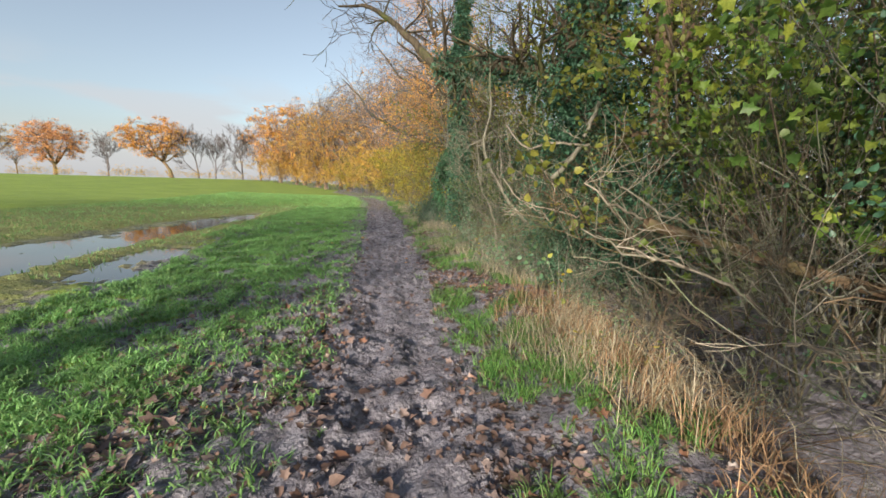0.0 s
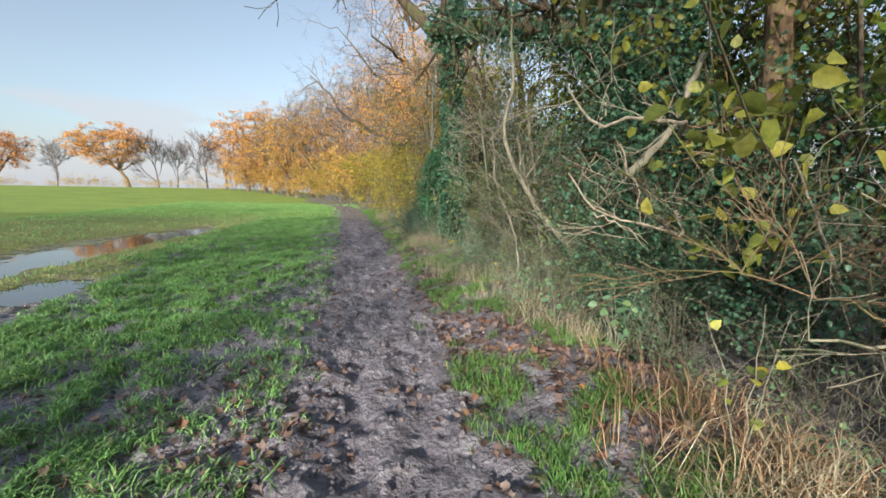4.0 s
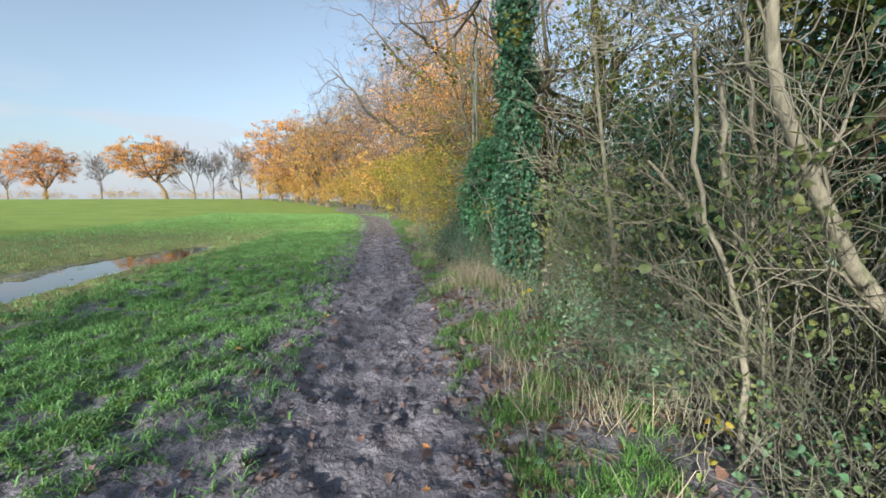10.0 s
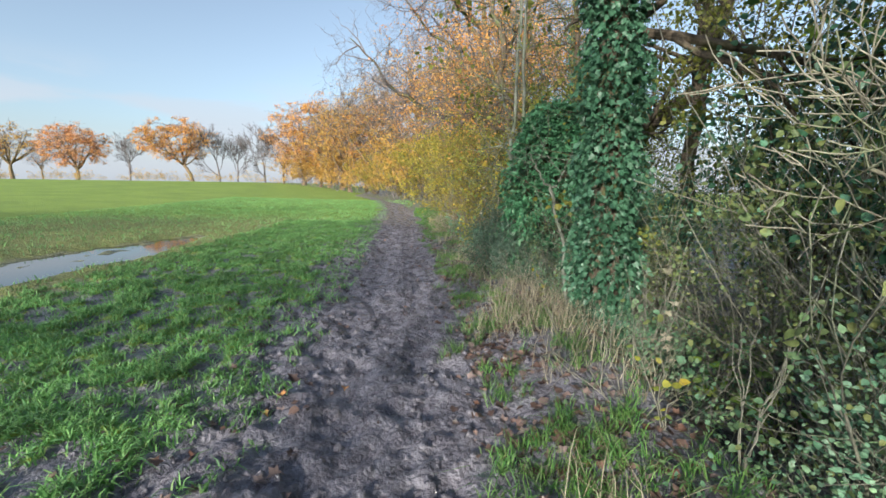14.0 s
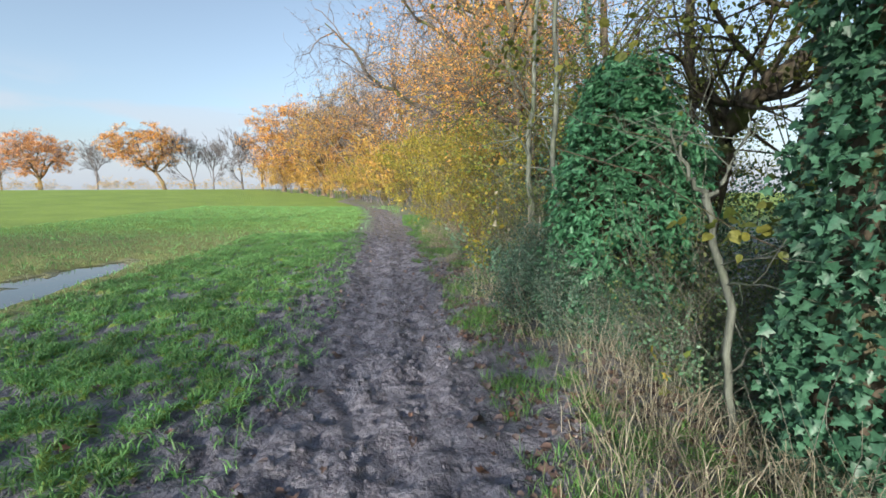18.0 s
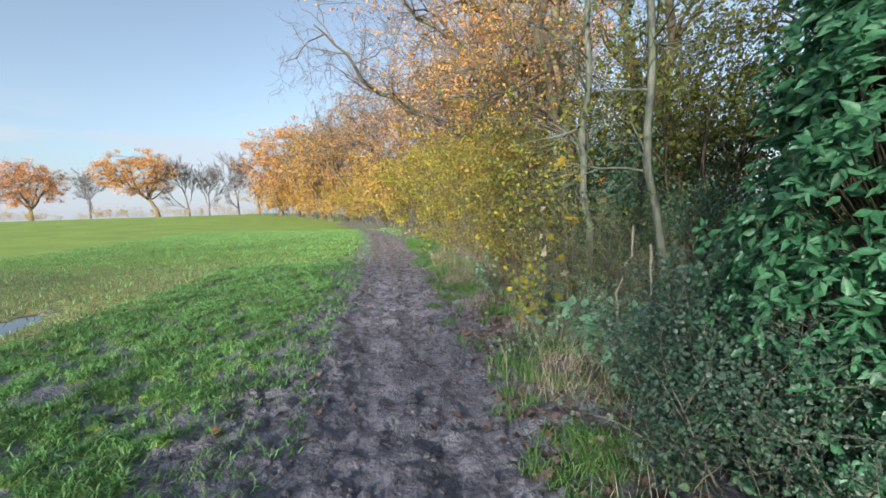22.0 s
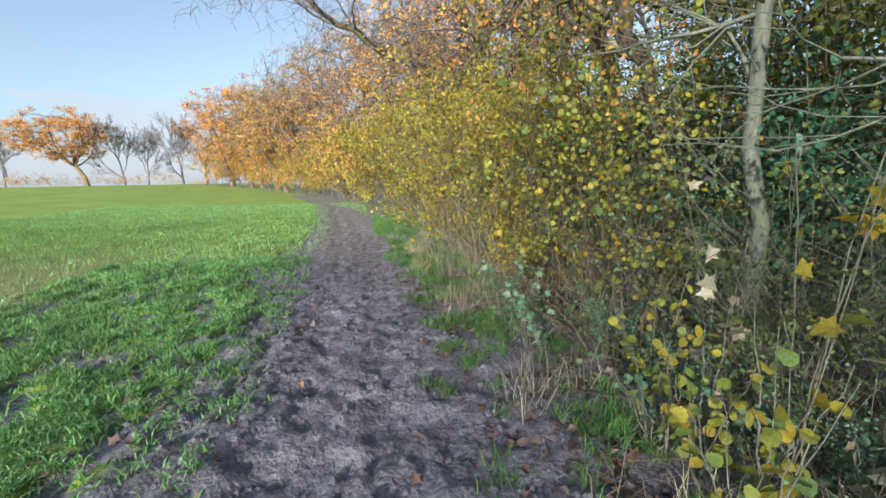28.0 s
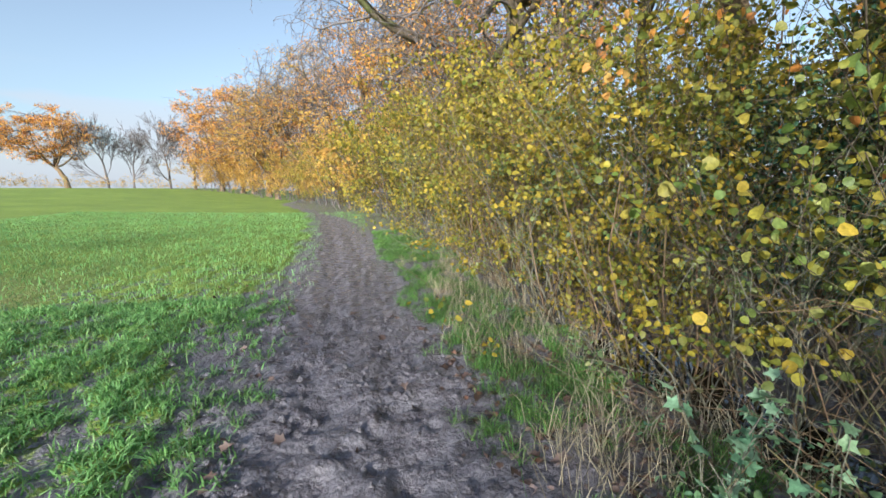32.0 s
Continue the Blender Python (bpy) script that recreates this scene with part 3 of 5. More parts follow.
rust = spots(r1, 430, 0.9, 2.5, 1.8, 6.8, bracken_density)
grass("dry_bracken", "rust brown bracken and bent stems along the ditch", tufts(r1, rust, 16, 0.07), 0.3, 0.0032, 0.85, BRACKEN, r1)
grass("dry_bracken", "bleached stems standing in the rusty bracken", tufts(r1, rust[::3], 7, 0.09), 0.42, 0.0026, 0.7, STRAW, r1)


def litter(name, label, base, size, rng):
    g = Geo()
    way = rng.normal(0, 1, (len(base), 3)) * np.array([1, 1, 0.3])
    h = len(base) // 3
    for k, shape in enumerate(("lobed", "ovate", "lobed")):
        g.leaves(base[k * h:(k + 1) * h] + np.array([0, 0, 0.012]), way[k * h:(k + 1) * h], size * (1, 0.9, 0.75)[k] * rng.uniform(0.5, 1.25, h), shape, 0.6, rng, 0.7)
    return tagged(new(name, g.mesh(name, FALLEN)), label, "leaves", kind="stuff")


def litter_density(x, y):
    o = np.abs(x - path_mid(y)) / path_half(y)
    return (0.03 + 0.05 * (1 - smooth(o, 1.0, 2.0)) + 0.5 * smooth(o, 0.7, 1.3) * (1 - smooth(-x, 1.5, 3.2))) * (0.3 + 0.7 * smooth(fbm(x, y, 0.9, 71), 0.4, 0.65)) * np.interp(y, [2, 7, 14], [3.2, 1.2, 0.25]) + 0.55 * smooth(x, 0.35, 0.8) * (1 - smooth(x, 1.9, 2.3)) * np.interp(y, [2, 6, 9, 16], [1.0, 0.8, 0.35, 0.25])


litter("fallen_leaves", "brown fallen leaves trodden into the mud", spots(r1, 34000, -4, 2.4, 1.5, 28, litter_density), 0.078, r1)


litter("fallen_leaves", "large brown oak leaves heaped beside the path", spots(r1, 3600, -2.6, 2.3, 1.5, 5.6, lambda x, y: (0.25 + 0.75 * smooth(np.abs(x - path_mid(y)), 0.3, 0.7)) * smooth(fbm(x, y, 1.4, 73), 0.38, 0.6) * (1 - smooth(y, 3.6, 5.6))), 0.1, r1)
litter("fallen_leaves", "dark fallen leaves lying along the foot of the hedge", spots(r1, 9500, 0.4, 2.0, 5.0, 26, lambda x, y: smooth(x - path_mid(y) - path_half(y), 0.05, 0.3) * smooth(fbm(x, y, 1.2, 74), 0.42, 0.6) * 0.8), 0.085, r1)


def clod_density(x, y):
    o = np.abs(x - path_mid(y)) / path_half(y)
    return (1 - smooth(o, 0.8, 3.5)) * 0.9 + 0.04


def clods(base, rng):
    g = Geo()
    n = len(base)
    s = 0.012 + 0.034 * rng.random(n) ** 3
    ico = np.array([(0, 0, 1), (0.9, 0, 0.2), (0.28, 0.85, 0.25), (-0.72, 0.52, 0.2), (-0.72, -0.52, 0.25), (0.28, -0.85, 0.2)])
    tri = np.array([(0, 1, 2), (0, 2, 3), (0, 3, 4), (0, 4, 5), (0, 5, 1)])
    v = ico[None] * s[:, None, None] * rng.uniform(0.6, 1.4, (n, 6, 3)) + base[:, None] - np.array([0, 0, 0.006])
    g.add(v.reshape(-1, 3), (tri[None] + (np.arange(n) * 6)[:, None, None]).reshape(-1, 3))
    return tagged(new("mud_clods", g.mesh("mud_clods", GROUND)), "crumbled lumps of mud kicked up on the path", "mud", kind="stuff")


clods(spots(r1, 16000, -3.0, 1.4, 1.5, 26, clod_density), r1)

# ---- trees ----


def stuff(name, geo, mat, parent):
    ob = part(name, geo, mat, parent)
    ob["kind"] = "stuff"
    return ob


def limbs(branches, depths, parent, mat, name="limb", thin=0.01):
    """Each of the thick branches as a part of its own."""
    for pts, rad, depth in branches:
        if depth in depths:
            g = Geo()
            g.tube(pts, np.maximum(rad, thin), 8 if rad[0] > 0.05 else 5)
            part(name, g, mat, parent)


def bend(pts, n, wob, rng):
    """A smooth crooked line through a few points."""
    p = np.array(pts, float)
    s = np.r_[0, np.cumsum(np.linalg.norm(np.diff(p, axis=0), axis=1))]
    u = np.linspace(0, s[-1], n)
    out = np.stack([np.interp(u, s, p[:, k]) for k in range(3)], 1)
    soft = out.copy()
    soft[1:-1] = (out[:-2] + 2 * out[1:-1] + out[2:]) / 4
    soft[1:-1] += rng.normal(0, wob, (n - 2, 3))
    return soft


def oak(seed, height, width, leaf, low=0.3, n=230, per=34, leaf_size=0.26, lean=(0, 0), name="oak_tree", label="", trunk_r=0.38, spray=0.75, inner=0.5, limbs_n=9):
    """A spreading crown: main limbs from the fork, a bough to every spray of leaves; low: where the crown begins."""
    rng = np.random.default_rng(seed)
    t = stand(name, 0, 0, 0, label, "tree", "oaks along the field edge")
    zf = height * max(low * 0.8, 0.13)
    fork = np.array([lean[0] * zf, lean[1] * zf, zf])
    trunk = bend([(0, 0, -0.3), (fork[0] * 0.3, fork[1] * 0.3, zf * 0.5), tuple(fork)], 7, 0.05, rng)
    g = Geo()
    g.tube(trunk, trunk_r * np.linspace(1.25, 0.8, 7), 9)
    part("trunk", g, BARK_OAK, t)
    mid = np.array([lean[0] * height * 0.45, lean[1] * height * 0.45, height * (1 + low) / 2])
    size = np.array([width / 2, width / 2, height * (1 - low) / 2])
    dirs = rng.normal(0, 1, (n, 3))
    dirs /= np.linalg.norm(dirs, axis=1)[:, None]
    lump = 0.72 + 0.5 * fbm(np.arctan2(dirs[:, 1], dirs[:, 0]) * 1.4 + seed, dirs[:, 2] * 2.0, 1.3, seed)
    c = mid + dirs * size * (rng.uniform(inner, 1.0, n) * lump)[:, None]
    nodes = []
    for k in range(limbs_n):
        a, e = k * 2.4 + rng.uniform(0, 0.9), rng.uniform(-0.25, 0.9)
        end = mid + np.array([math.cos(a) * math.cos(e), math.sin(a) * math.cos(e), math.sin(e)]) * size * 0.72
        line = bend([fork, fork * 0.5 + end * 0.5 + rng.normal(0, 0.08 * width, 3) * 0.5, end], 8, 0.12, rng)
        rad = np.linspace(trunk_r * 0.5, trunk_r * 0.12, 8)
        g = Geo()
        g.tube(line, rad, 6)
        part("limb", g, BARK_OAK, t)
        nodes.extend(zip(line[2:], rad[2:]))
    np_, nr = np.array([q for q, _ in nodes]), np.array([r for _, r in nodes])
    g = Geo()
    for q in c:
        i = int(np.argmin(np.linalg.norm(np_ - q, axis=1) + rng.uniform(0, 0.15 * width, len(np_))))
        g.tube(bend([np_[i], (np_[i] + q) / 2 + rng.normal(0, 0.25, 3), q], 5, 0.06, rng), np.linspace(min(nr[i] * 0.5, 0.07), 0.018, 5), 4)
        for _ in range(3):
            g.tube(np.array([q, q + rng.normal(0, 0.5, 3) * spray, q + rng.normal(0, 0.9, 3) * spray]), np.array([0.02, 0.015, 0.01]), 3)
    stuff("twig_mass", g, TWIG_FAR, t)
    stuff("crown", leaf_clumps(rng, c, spray, per, leaf_size), leaf, t)
    return t


def bare_tree(seed, height, name="bare_tree", label="leafless grey tree at the far field edge"):
    rng = np.random.default_rng(seed)
    t = stand(name, 0, 0, 0, label, "tree", "bare trees at the field edge")
    out, tips = [], []
    opt = dict(kids={4: 6, 3: 5, 2: 5, 1: 5}, wob=0.12, up=0.08, spread=0.75, short=(0.5, 0.75), joints=4, first=0.2)
    grow(rng, (0, 0, -0.2), (0.05, 0, 1), height * 0.5, height * 0.018, 4, opt, out, tips)
    limbs(out, (4,), t, TWIG_FAR, "trunk", 0.03)
    limbs(out, (3,), t, TWIG_FAR, "limb", 0.03)
    stuff("twig_mass", wood(out, 0.02, (2, 1, 0)), TWIG_FAR, t)
    return t


def plant(src, places):
    """Stands the last and copies at the other places: x, y, turn (if given), scale."""
    for k, place in enumerate(places):
        x, y, s = place[0], place[1], place[-1]
        turn = place[2] if len(place) == 4 else k * 77.0
        src.scale = (s, s, s)
        m = pose(x, y, float(ground_z(x, y)) - 0.05, 0, 0, turn)
        if k == len(places) - 1:
            src.matrix_basis = m @ Matrix.Diagonal((s, s, s, 1))
        else:
            copy_thing(src, m)


oak_a = oak(21, 13.5, 15, RUSSET, 0.22, n=300, per=44, label="broad oak in russet autumn leaf at the field edge")
plant(oak_a, [(-87, 97, 10, 0.78), (-65, 95, 100, 0.8)])
oak_l = oak(22, 14.6, 18, ORANGE, 0.32, n=320, per=44, lean=(-0.55, 0.1), label="leaning oak in orange autumn leaf at the field edge", inner=0.45)
plant(oak_l, [(-41.5, 91, 0, 0.8)])
oak_y = oak(27, 13.5, 15, GOLD, 0.3, n=170, per=22, label="oak in thin golden leaf with crooked limbs showing", inner=0.4)
plant(oak_y, [(-77, 95, 30, 0.82), (-99, 99, 200, 0.95)])
oak_b = oak(23, 15, 13, GOLD, 0.08, n=260, label="oak in golden brown leaf in the hedgerow")
plant(oak_b, [(-17, 87, 40, 0.8), (-9.5, 72, 140, 0.85), (5.0, 48, 20, 0.85)])
oak_d = oak(25, 16, 14, GOLD, 0.2, n=230, per=20, leaf_size=0.14, label="half bare oak with thin golden leaf in the hedgerow")
plant(oak_d, [(-12, 80, 40, 1.0), (-5.5, 69, 150, 1.05), (0.5, 57, 260, 1.05), (6.5, 44, 80, 1.05)])
oak_c = oak(24, 17, 15, ORANGE, 0.12, n=270, label="oak in orange autumn leaf in the hedgerow")
plant(oak_c, [(-21, 91, 200, 0.95), (-15.5, 87, 70, 0.98), (-7.5, 76, 310, 0.9)])
oak_n = oak(28, 16, 14, ORANGE, 0.12, n=300, per=44, leaf_size=0.13, label="oak in orange autumn leaf in the hedgerow")
plant(oak_n, [(-2.0, 64, 180, 0.98), (3.5, 53, 90, 1.0), (8.0, 41, 0, 0.95)])
# unseen row of tall oaks, added behind the start to shade the path
shade = oak(26, 17.8, 13, RUSSET, 0.42, n=75, per=17, leaf_size=0.1, name="oak_tree", label="unseen tall half bare oak, added to shade the path", spray=1.9, inner=0.2, trunk_r=0.15)
plant(shade, [(x, -16 + 1.3 * math.sin(k * 2.1), k * 67.0, 1.08 + 0.16 * math.sin(k * 1.7)) for k, x in enumerate(np.arange(-99, 6, 7.0))])
bare_a = bare_tree(31, 9)
plant(bare_a, [(-56, 96, 0, 1.0), (-37.5, 93, 90, 1.15), (-35, 95, 200, 1.0), (-29, 93, 140, 1.2), (-83, 99, 50, 1.0)])
thin_a = oak(32, 11, 7, RUSSET, 0.3, n=90, per=9, leaf_size=0.22, name="thin_tree", label="slender tree with only scattered russet leaves", trunk_r=0.18)
plant(thin_a, [(-25.5, 93, 0, 1.0), (-74, 98, 60, 0.7)])


def shrub(seed, height, radius, stems, leaf, per, size, shape="diamond", name="shrub", label="", bark=None, group="", scatter=0.06, kids=(5, 4), up=0.12, twig_r=0.012, wob=0.14, low=0.15, lean=0.9, thin=0.0022, short=(0.45, 0.7), sprays=0, spray=0.2):
    """A bush of several stems that fan out from one foot."""
    rng = np.random.default_rng(seed)
    t = stand(name, 0, 0, 0, label, "bush", group)
    out, tips = [], []
    opt = dict(kids={2: kids[0], 1: kids[1]}, wob=wob, up=up, spread=0.8, short=short, joints=4, first=low)
    for k in range(stems):
        a = rng.uniform(0, 2 * math.pi)
        f = radius * math.sqrt(rng.random())
        way = np.array([math.cos(a) * f * lean, math.sin(a) * f * lean, height * 0.75])
        foot = np.array([math.cos(a) * f * 0.5, math.sin(a) * f * 0.5, -0.12])
        grow(rng, foot, way, height * rng.uniform(0.5, 0.8), twig_r * rng.uniform(0.7, 1.4), 2, opt, out, tips)
    limbs(out, (2,), t, bark or TWIG, "stem", 0.004)
    stuff("twig_mass", wood(out, thin, (1, 0)), bark or TWIG, t)
    if sprays:
        spot = np.array([p for p, _ in tips])[rng.integers(0, len(tips), sprays)]
        stuff("foliage", leaf_clumps(rng, spot, spray, per, size, shape), leaf, t)
    elif per:
        stuff("foliage", leaf_cloud(rng, tips, per, size, scatter, shape), leaf, t)
    return t


r2 = np.random.default_rng(5)
low_gold = shrub(41, 5.0, 3.0, 12, GOLD, 24, 0.17, name="hedge_bush", label="golden autumn bush at the foot of the oaks", twig_r=0.03, kids=(4, 3), thin=0.01, sprays=170, spray=0.5, bark=TWIG_FAR)
gold_line = [(3.0, 40), (2.0, 43.5), (0.9, 47), (-0.2, 50.5), (-1.2, 54), (-2.6, 58), (-4.2, 62), (-6, 66), (-8.5, 70.5), (-11, 75), (-13.5, 79.5), (-16, 83.5), (-19, 87), (-22.5, 90)]
plant(low_gold, [(x + r2.normal(0, 0.4), y + r2.normal(0, 0.4), r2.uniform(0, 360), r2.uniform(0.8, 1.15)) for x, y in gold_line])
far_hedge = shrub(44, 2.2, 2.2, 7, GOLD, 9, 0.2, name="hedge_bush", label="low brown hedge along the far edge of the field", twig_r=0.02, kids=(4, 3), thin=0.01, sprays=36, spray=0.5)
plant(far_hedge, [(x + r2.normal(0, 0.8), 90.0 + r2.normal(0, 0.8), r2.uniform(0, 360), r2.uniform(0.3, 0.85)) for x in np.arange(-98, -24, 2.3)])


green_back = shrub(42, 6.0, 2.2, 8, OLIVE, 20, 0.085, "ovate", name="thicket_bush", label="tall olive green thicket bush behind the hedge", twig_r=0.035, bark=BARK_DARK, group="thicket behind the hedge", wob=0.22, thin=0.004, sprays=320, spray=0.42)
spots_ = [(x + r2.normal(0, 0.4), y + r2.normal(0, 0.4)) for y in np.arange(-10, 38, 3.2) for x in (5.6, 9.0, 12.5) if not (16.5 < y < 20.5 or (x > 8 and y > 18.5) or 26.5 < y < 33)] + [(4.9, 22.6), (5.2, 20.9), (6.2, 21.6), (5.8, 23.6), (6.8, 23.0)]
spots_ = [(x, y, r2.uniform(0, 360), r2.uniform(0.85, 1.1) * float(np.interp(y, [-4, 6, 16, 26], [1.35, 1.05, 0.75, 0.65]))) for x, y in spots_]
plant(green_back, spots_)
ivy_back = shrub(43, 2.9, 1.4, 10, IVY, 9.0, 0.06, "ovate", name="thicket_bush", label="dark evergreen bush in the shade of the hedge", scatter=0.16, twig_r=0.02, bark=BARK_DARK, group="thicket behind the hedge")
# the dark two at x 4.7 and 4.8 are added for the hollow's shade
plant(ivy_back, [(4.1 + r2.normal(0, 0.25), y, r2.uniform(0, 360), r2.uniform(0.8, 1.1)) for y in np.arange(7.2, 30, 2.1) if not 15 < y < 24] + [(3.9, 15.6, 30, 0.6), (4.2, 17.6, 140, 0.55), (4.0, 19.7, 250, 0.6), (4.2, 21.4, 10, 0.9), (4.0, 23.0, 100, 0.95), (4.7, 4.7, 60, 1.1), (4.8, 2.6, 150, 1.0), (3.5, 6.3, 20, 0.7), (3.3, 7.4, 130, 0.65), (2.9, 7.6, 220, 0.4)])


def ivy_on(rng, pts, rad, n, size, reach):
    g = Geo()
    u = rng.uniform(0, len(pts) - 1.001, n)
    i = u.astype(int)
    f = (u - i)[:, None]
    c = pts[i] * (1 - f) + pts[i + 1] * f
    d = pts[i + 1] - pts[i]
    d = d / np.linalg.norm(d, axis=1)[:, None]
    o = np.cross(d, rng.normal(0, 1, (n, 3)))
    o /= np.linalg.norm(o, axis=1)[:, None]
    lump = 0.5 + np.abs(np.sin(u * 2.3 + 1.0)) * 0.7
    rr = (rad[i] + rng.random(n) ** 1.2 * reach * lump)[:, None]
    g.leaves(c + o * rr, o * 0.6 + rng.normal(0, 0.45, (n, 3)) - np.array([0, 0, 0.8]), size * rng.uniform(0.5, 1.3, n), "lobed", 0.25, rng)
    return g


def crooked(name, label, category, bark, lines, seed, twigs=0, twig_len=0.6, leaf=None, per=0.0, leaf_size=0.06, shape="ovate", ivy=0, ivy_reach=0.15, depth=1, foot=True, wob=0.012, twig_up=0.1, thin=0.0028, ivy_size=0.085):
    """A tree, shrub or dead branch of a few bent limbs; lines: (points, first radius, last radius), the first the trunk."""
    rng = np.random.default_rng(seed)
    base = np.array(lines[0][0][0], float)
    if foot:
        base[2] = float(ground_z(base[0], base[1]))
    t = stand(name, *base, label, category)
    out, tips = [], []
    opt = dict(kids={3: 5, 2: 5, 1: 4}, wob=0.17, up=twig_up * 0.3, spread=0.9, short=(0.5, 0.78), joints=4, first=0.2)
    for k, (pts, r0, r1) in enumerate(lines):
        pts = [np.array(p, float) - base for p in pts]
        if foot and k == 0:
            pts = [np.array([pts[0][0], pts[0][1], -0.25])] + ([np.array([0, 0, 0.0])] if pts[0][2] > 0.3 else []) + pts[1:]
        n = 6 + 2 * len(pts)
        line = bend(pts, n, wob, rng)
        rad = np.linspace(r0, r1, n) * rng.uniform(0.93, 1.07, n)
        g = Geo()
        g.tube(line, rad, 10 if r0 > 0.05 else 6)
        part("trunk" if k == 0 else "limb", g, bark, t)
        if ivy and k < 2:
            stuff("ivy", ivy_on(rng, line, rad, ivy // (1 + 7 * k), ivy_size, ivy_reach / (1 + k)), IVY, t)
        for q in range(twigs):
            i = int(rng.integers(n // 3, n))
            w = rng.normal(0, 1, 3) + np.array([-0.2, 0, 0.5 + twig_up])
            grow(rng, line[i], w, twig_len * rng.uniform(0.6, 1.3), max(rad[i] * 0.4, 0.004), depth, opt, out, tips)
    if out:
        stuff("twig_mass", wood(out, thin), bark, t)
        if leaf:
            stuff("foliage", leaf_cloud(rng, tips, per, leaf_size, 0.08, shape), leaf, t)
    return t


# tall trees of the thicket, seen against the sky
for k, (x, y, r) in enumerate([(4.6, 6.2, 0.16), (5.4, 8.6, 0.14), (6.2, 10.3, 0.18), (5.2, 12.6, 0.15), (5.0, 16.8, 0.14), (4.8, 21.8, 0.13), (6.0, 25.0, 0.16), (4.6, 27.5, 0.13), (5.0, 2.8, 0.14), (4.4, 10.9, 0.09), (4.2, 18.0, 0.08)]):
    top = float(np.interp(y, [4, 14, 26], [10, 8.5, 7.5]))
    crooked("thicket_tree", "dark slim tree of the thicket with sparse leaves", "tree", BARK_DARK, [([(x, y, 0), (x + 0.1, y, top * 0.5), (x - 0.2, y + 0.2, top)], r, r * 0.4)], 200 + k, 13, 1.7, OLIVE, 3.2, 0.048, ivy=1500 if k % 3 == 0 else 0, ivy_reach=0.12, depth=2, wob=0.05)

# ivy-clad trees
crooked("ivy_tree", "slim tree trunk wrapped thickly in dark green ivy", "tree", BARK_DARK, [([(2.2, 13.75, 0), (2.15, 13.75, 1.6), (2.1, 13.75, 3.2), (2.12, 13.8, 6.0), (2.2, 13.9, 9.5)], 0.17, 0.06)], 61, 8, 1.6, ivy=23000, ivy_reach=0.2, depth=2, ivy_size=0.056)
crooked("ivy_tree", "large old tree smothered in ivy with a long low limb", "tree", BARK_DARK,
        [([(3.6, 8.4, 0), (3.55, 8.4, 2.2), (3.5, 8.5, 4.2), (3.7, 8.5, 8.5)], 0.36, 0.14), ([(3.5, 8.4, 3.0), (2.6, 9.1, 3.75), (1.7, 9.8, 3.95), (0.95, 10.25, 4.0)], 0.19, 0.12),
         ([(0.95, 10.25, 4.0), (0.7, 10.4, 4.3), (0.1, 10.6, 4.9), (-0.5, 10.8, 5.3), (-1.1, 11, 5.3)], 0.1, 0.02)], 62, 11, 1.0, ivy=26000, ivy_reach=0.5, depth=2, thin=0.006, ivy_size=0.062)
crooked("ivy_tree", "old leaning hedge tree with rough brown bark", "tree", BARK_OAK, [([(4.3, 7.2, 0), (4.1, 7.2, 2.0), (4.0, 7.3, 4.5), (4.2, 7.4, 8)], 0.16, 0.08)], 64, 9, 1.5, OLIVE, 1.0, 0.06, depth=2)

# bleached dead branches hanging out of the hedge
crooked("dead_branch", "bleached dead branch hanging out of the ivy", "branch", DEAD, [([(2.9, 7.1, 1.35), (2.6, 6.6, 1.14), (2.06, 6.6, 1.28), (1.69, 6.6, 1.36), (1.45, 6.6, 1.67)], 0.014, 0.006), ([(1.69, 6.6, 1.36), (2.0, 6.6, 1.24), (2.18, 6.6, 1.07)], 0.008, 0.004)], 91, 4, 0.35, foot=False, depth=1)
crooked("dead_branch", "pale broken branch forking against the ivy", "branch", DEAD, [([(3.1, 7.4, 2.1), (2.86, 7.0, 2.19), (2.31, 7.0, 2.2), (1.86, 6.9, 2.1), (1.7, 6.9, 2.2), (1.56, 6.9, 2.4)], 0.024, 0.009), ([(1.89, 6.9, 2.08), (1.92, 6.9, 2.25), (1.97, 6.9, 2.5)], 0.01, 0.005), ([(2.09, 6.9, 1.95), (2.28, 6.9, 1.6), (2.36, 6.9, 1.26)], 0.01, 0.005)], 92, 4, 0.4, foot=False)
crooked("dead_branch", "thick pale branch rising in front of the ivy", "branch", BARK_PALE, [([(2.4, 7.2, 1.7), (2.64, 7.0, 2.02), (2.73, 7.0, 2.22), (2.95, 7.0, 2.8)], 0.04, 0.03)], 93, 4, 0.5, foot=False)
crooked("fallen_limb", "mossy grey limb fallen across the ditch", "branch", BARK_OAK, [([(1.95, 4.2, 1.3), (2.74, 4.0, 1.08), (4.1, 3.8, 0.72), (5.4, 3.6, 0.3)], 0.05, 0.07)], 94, 5, 0.5, foot=False)
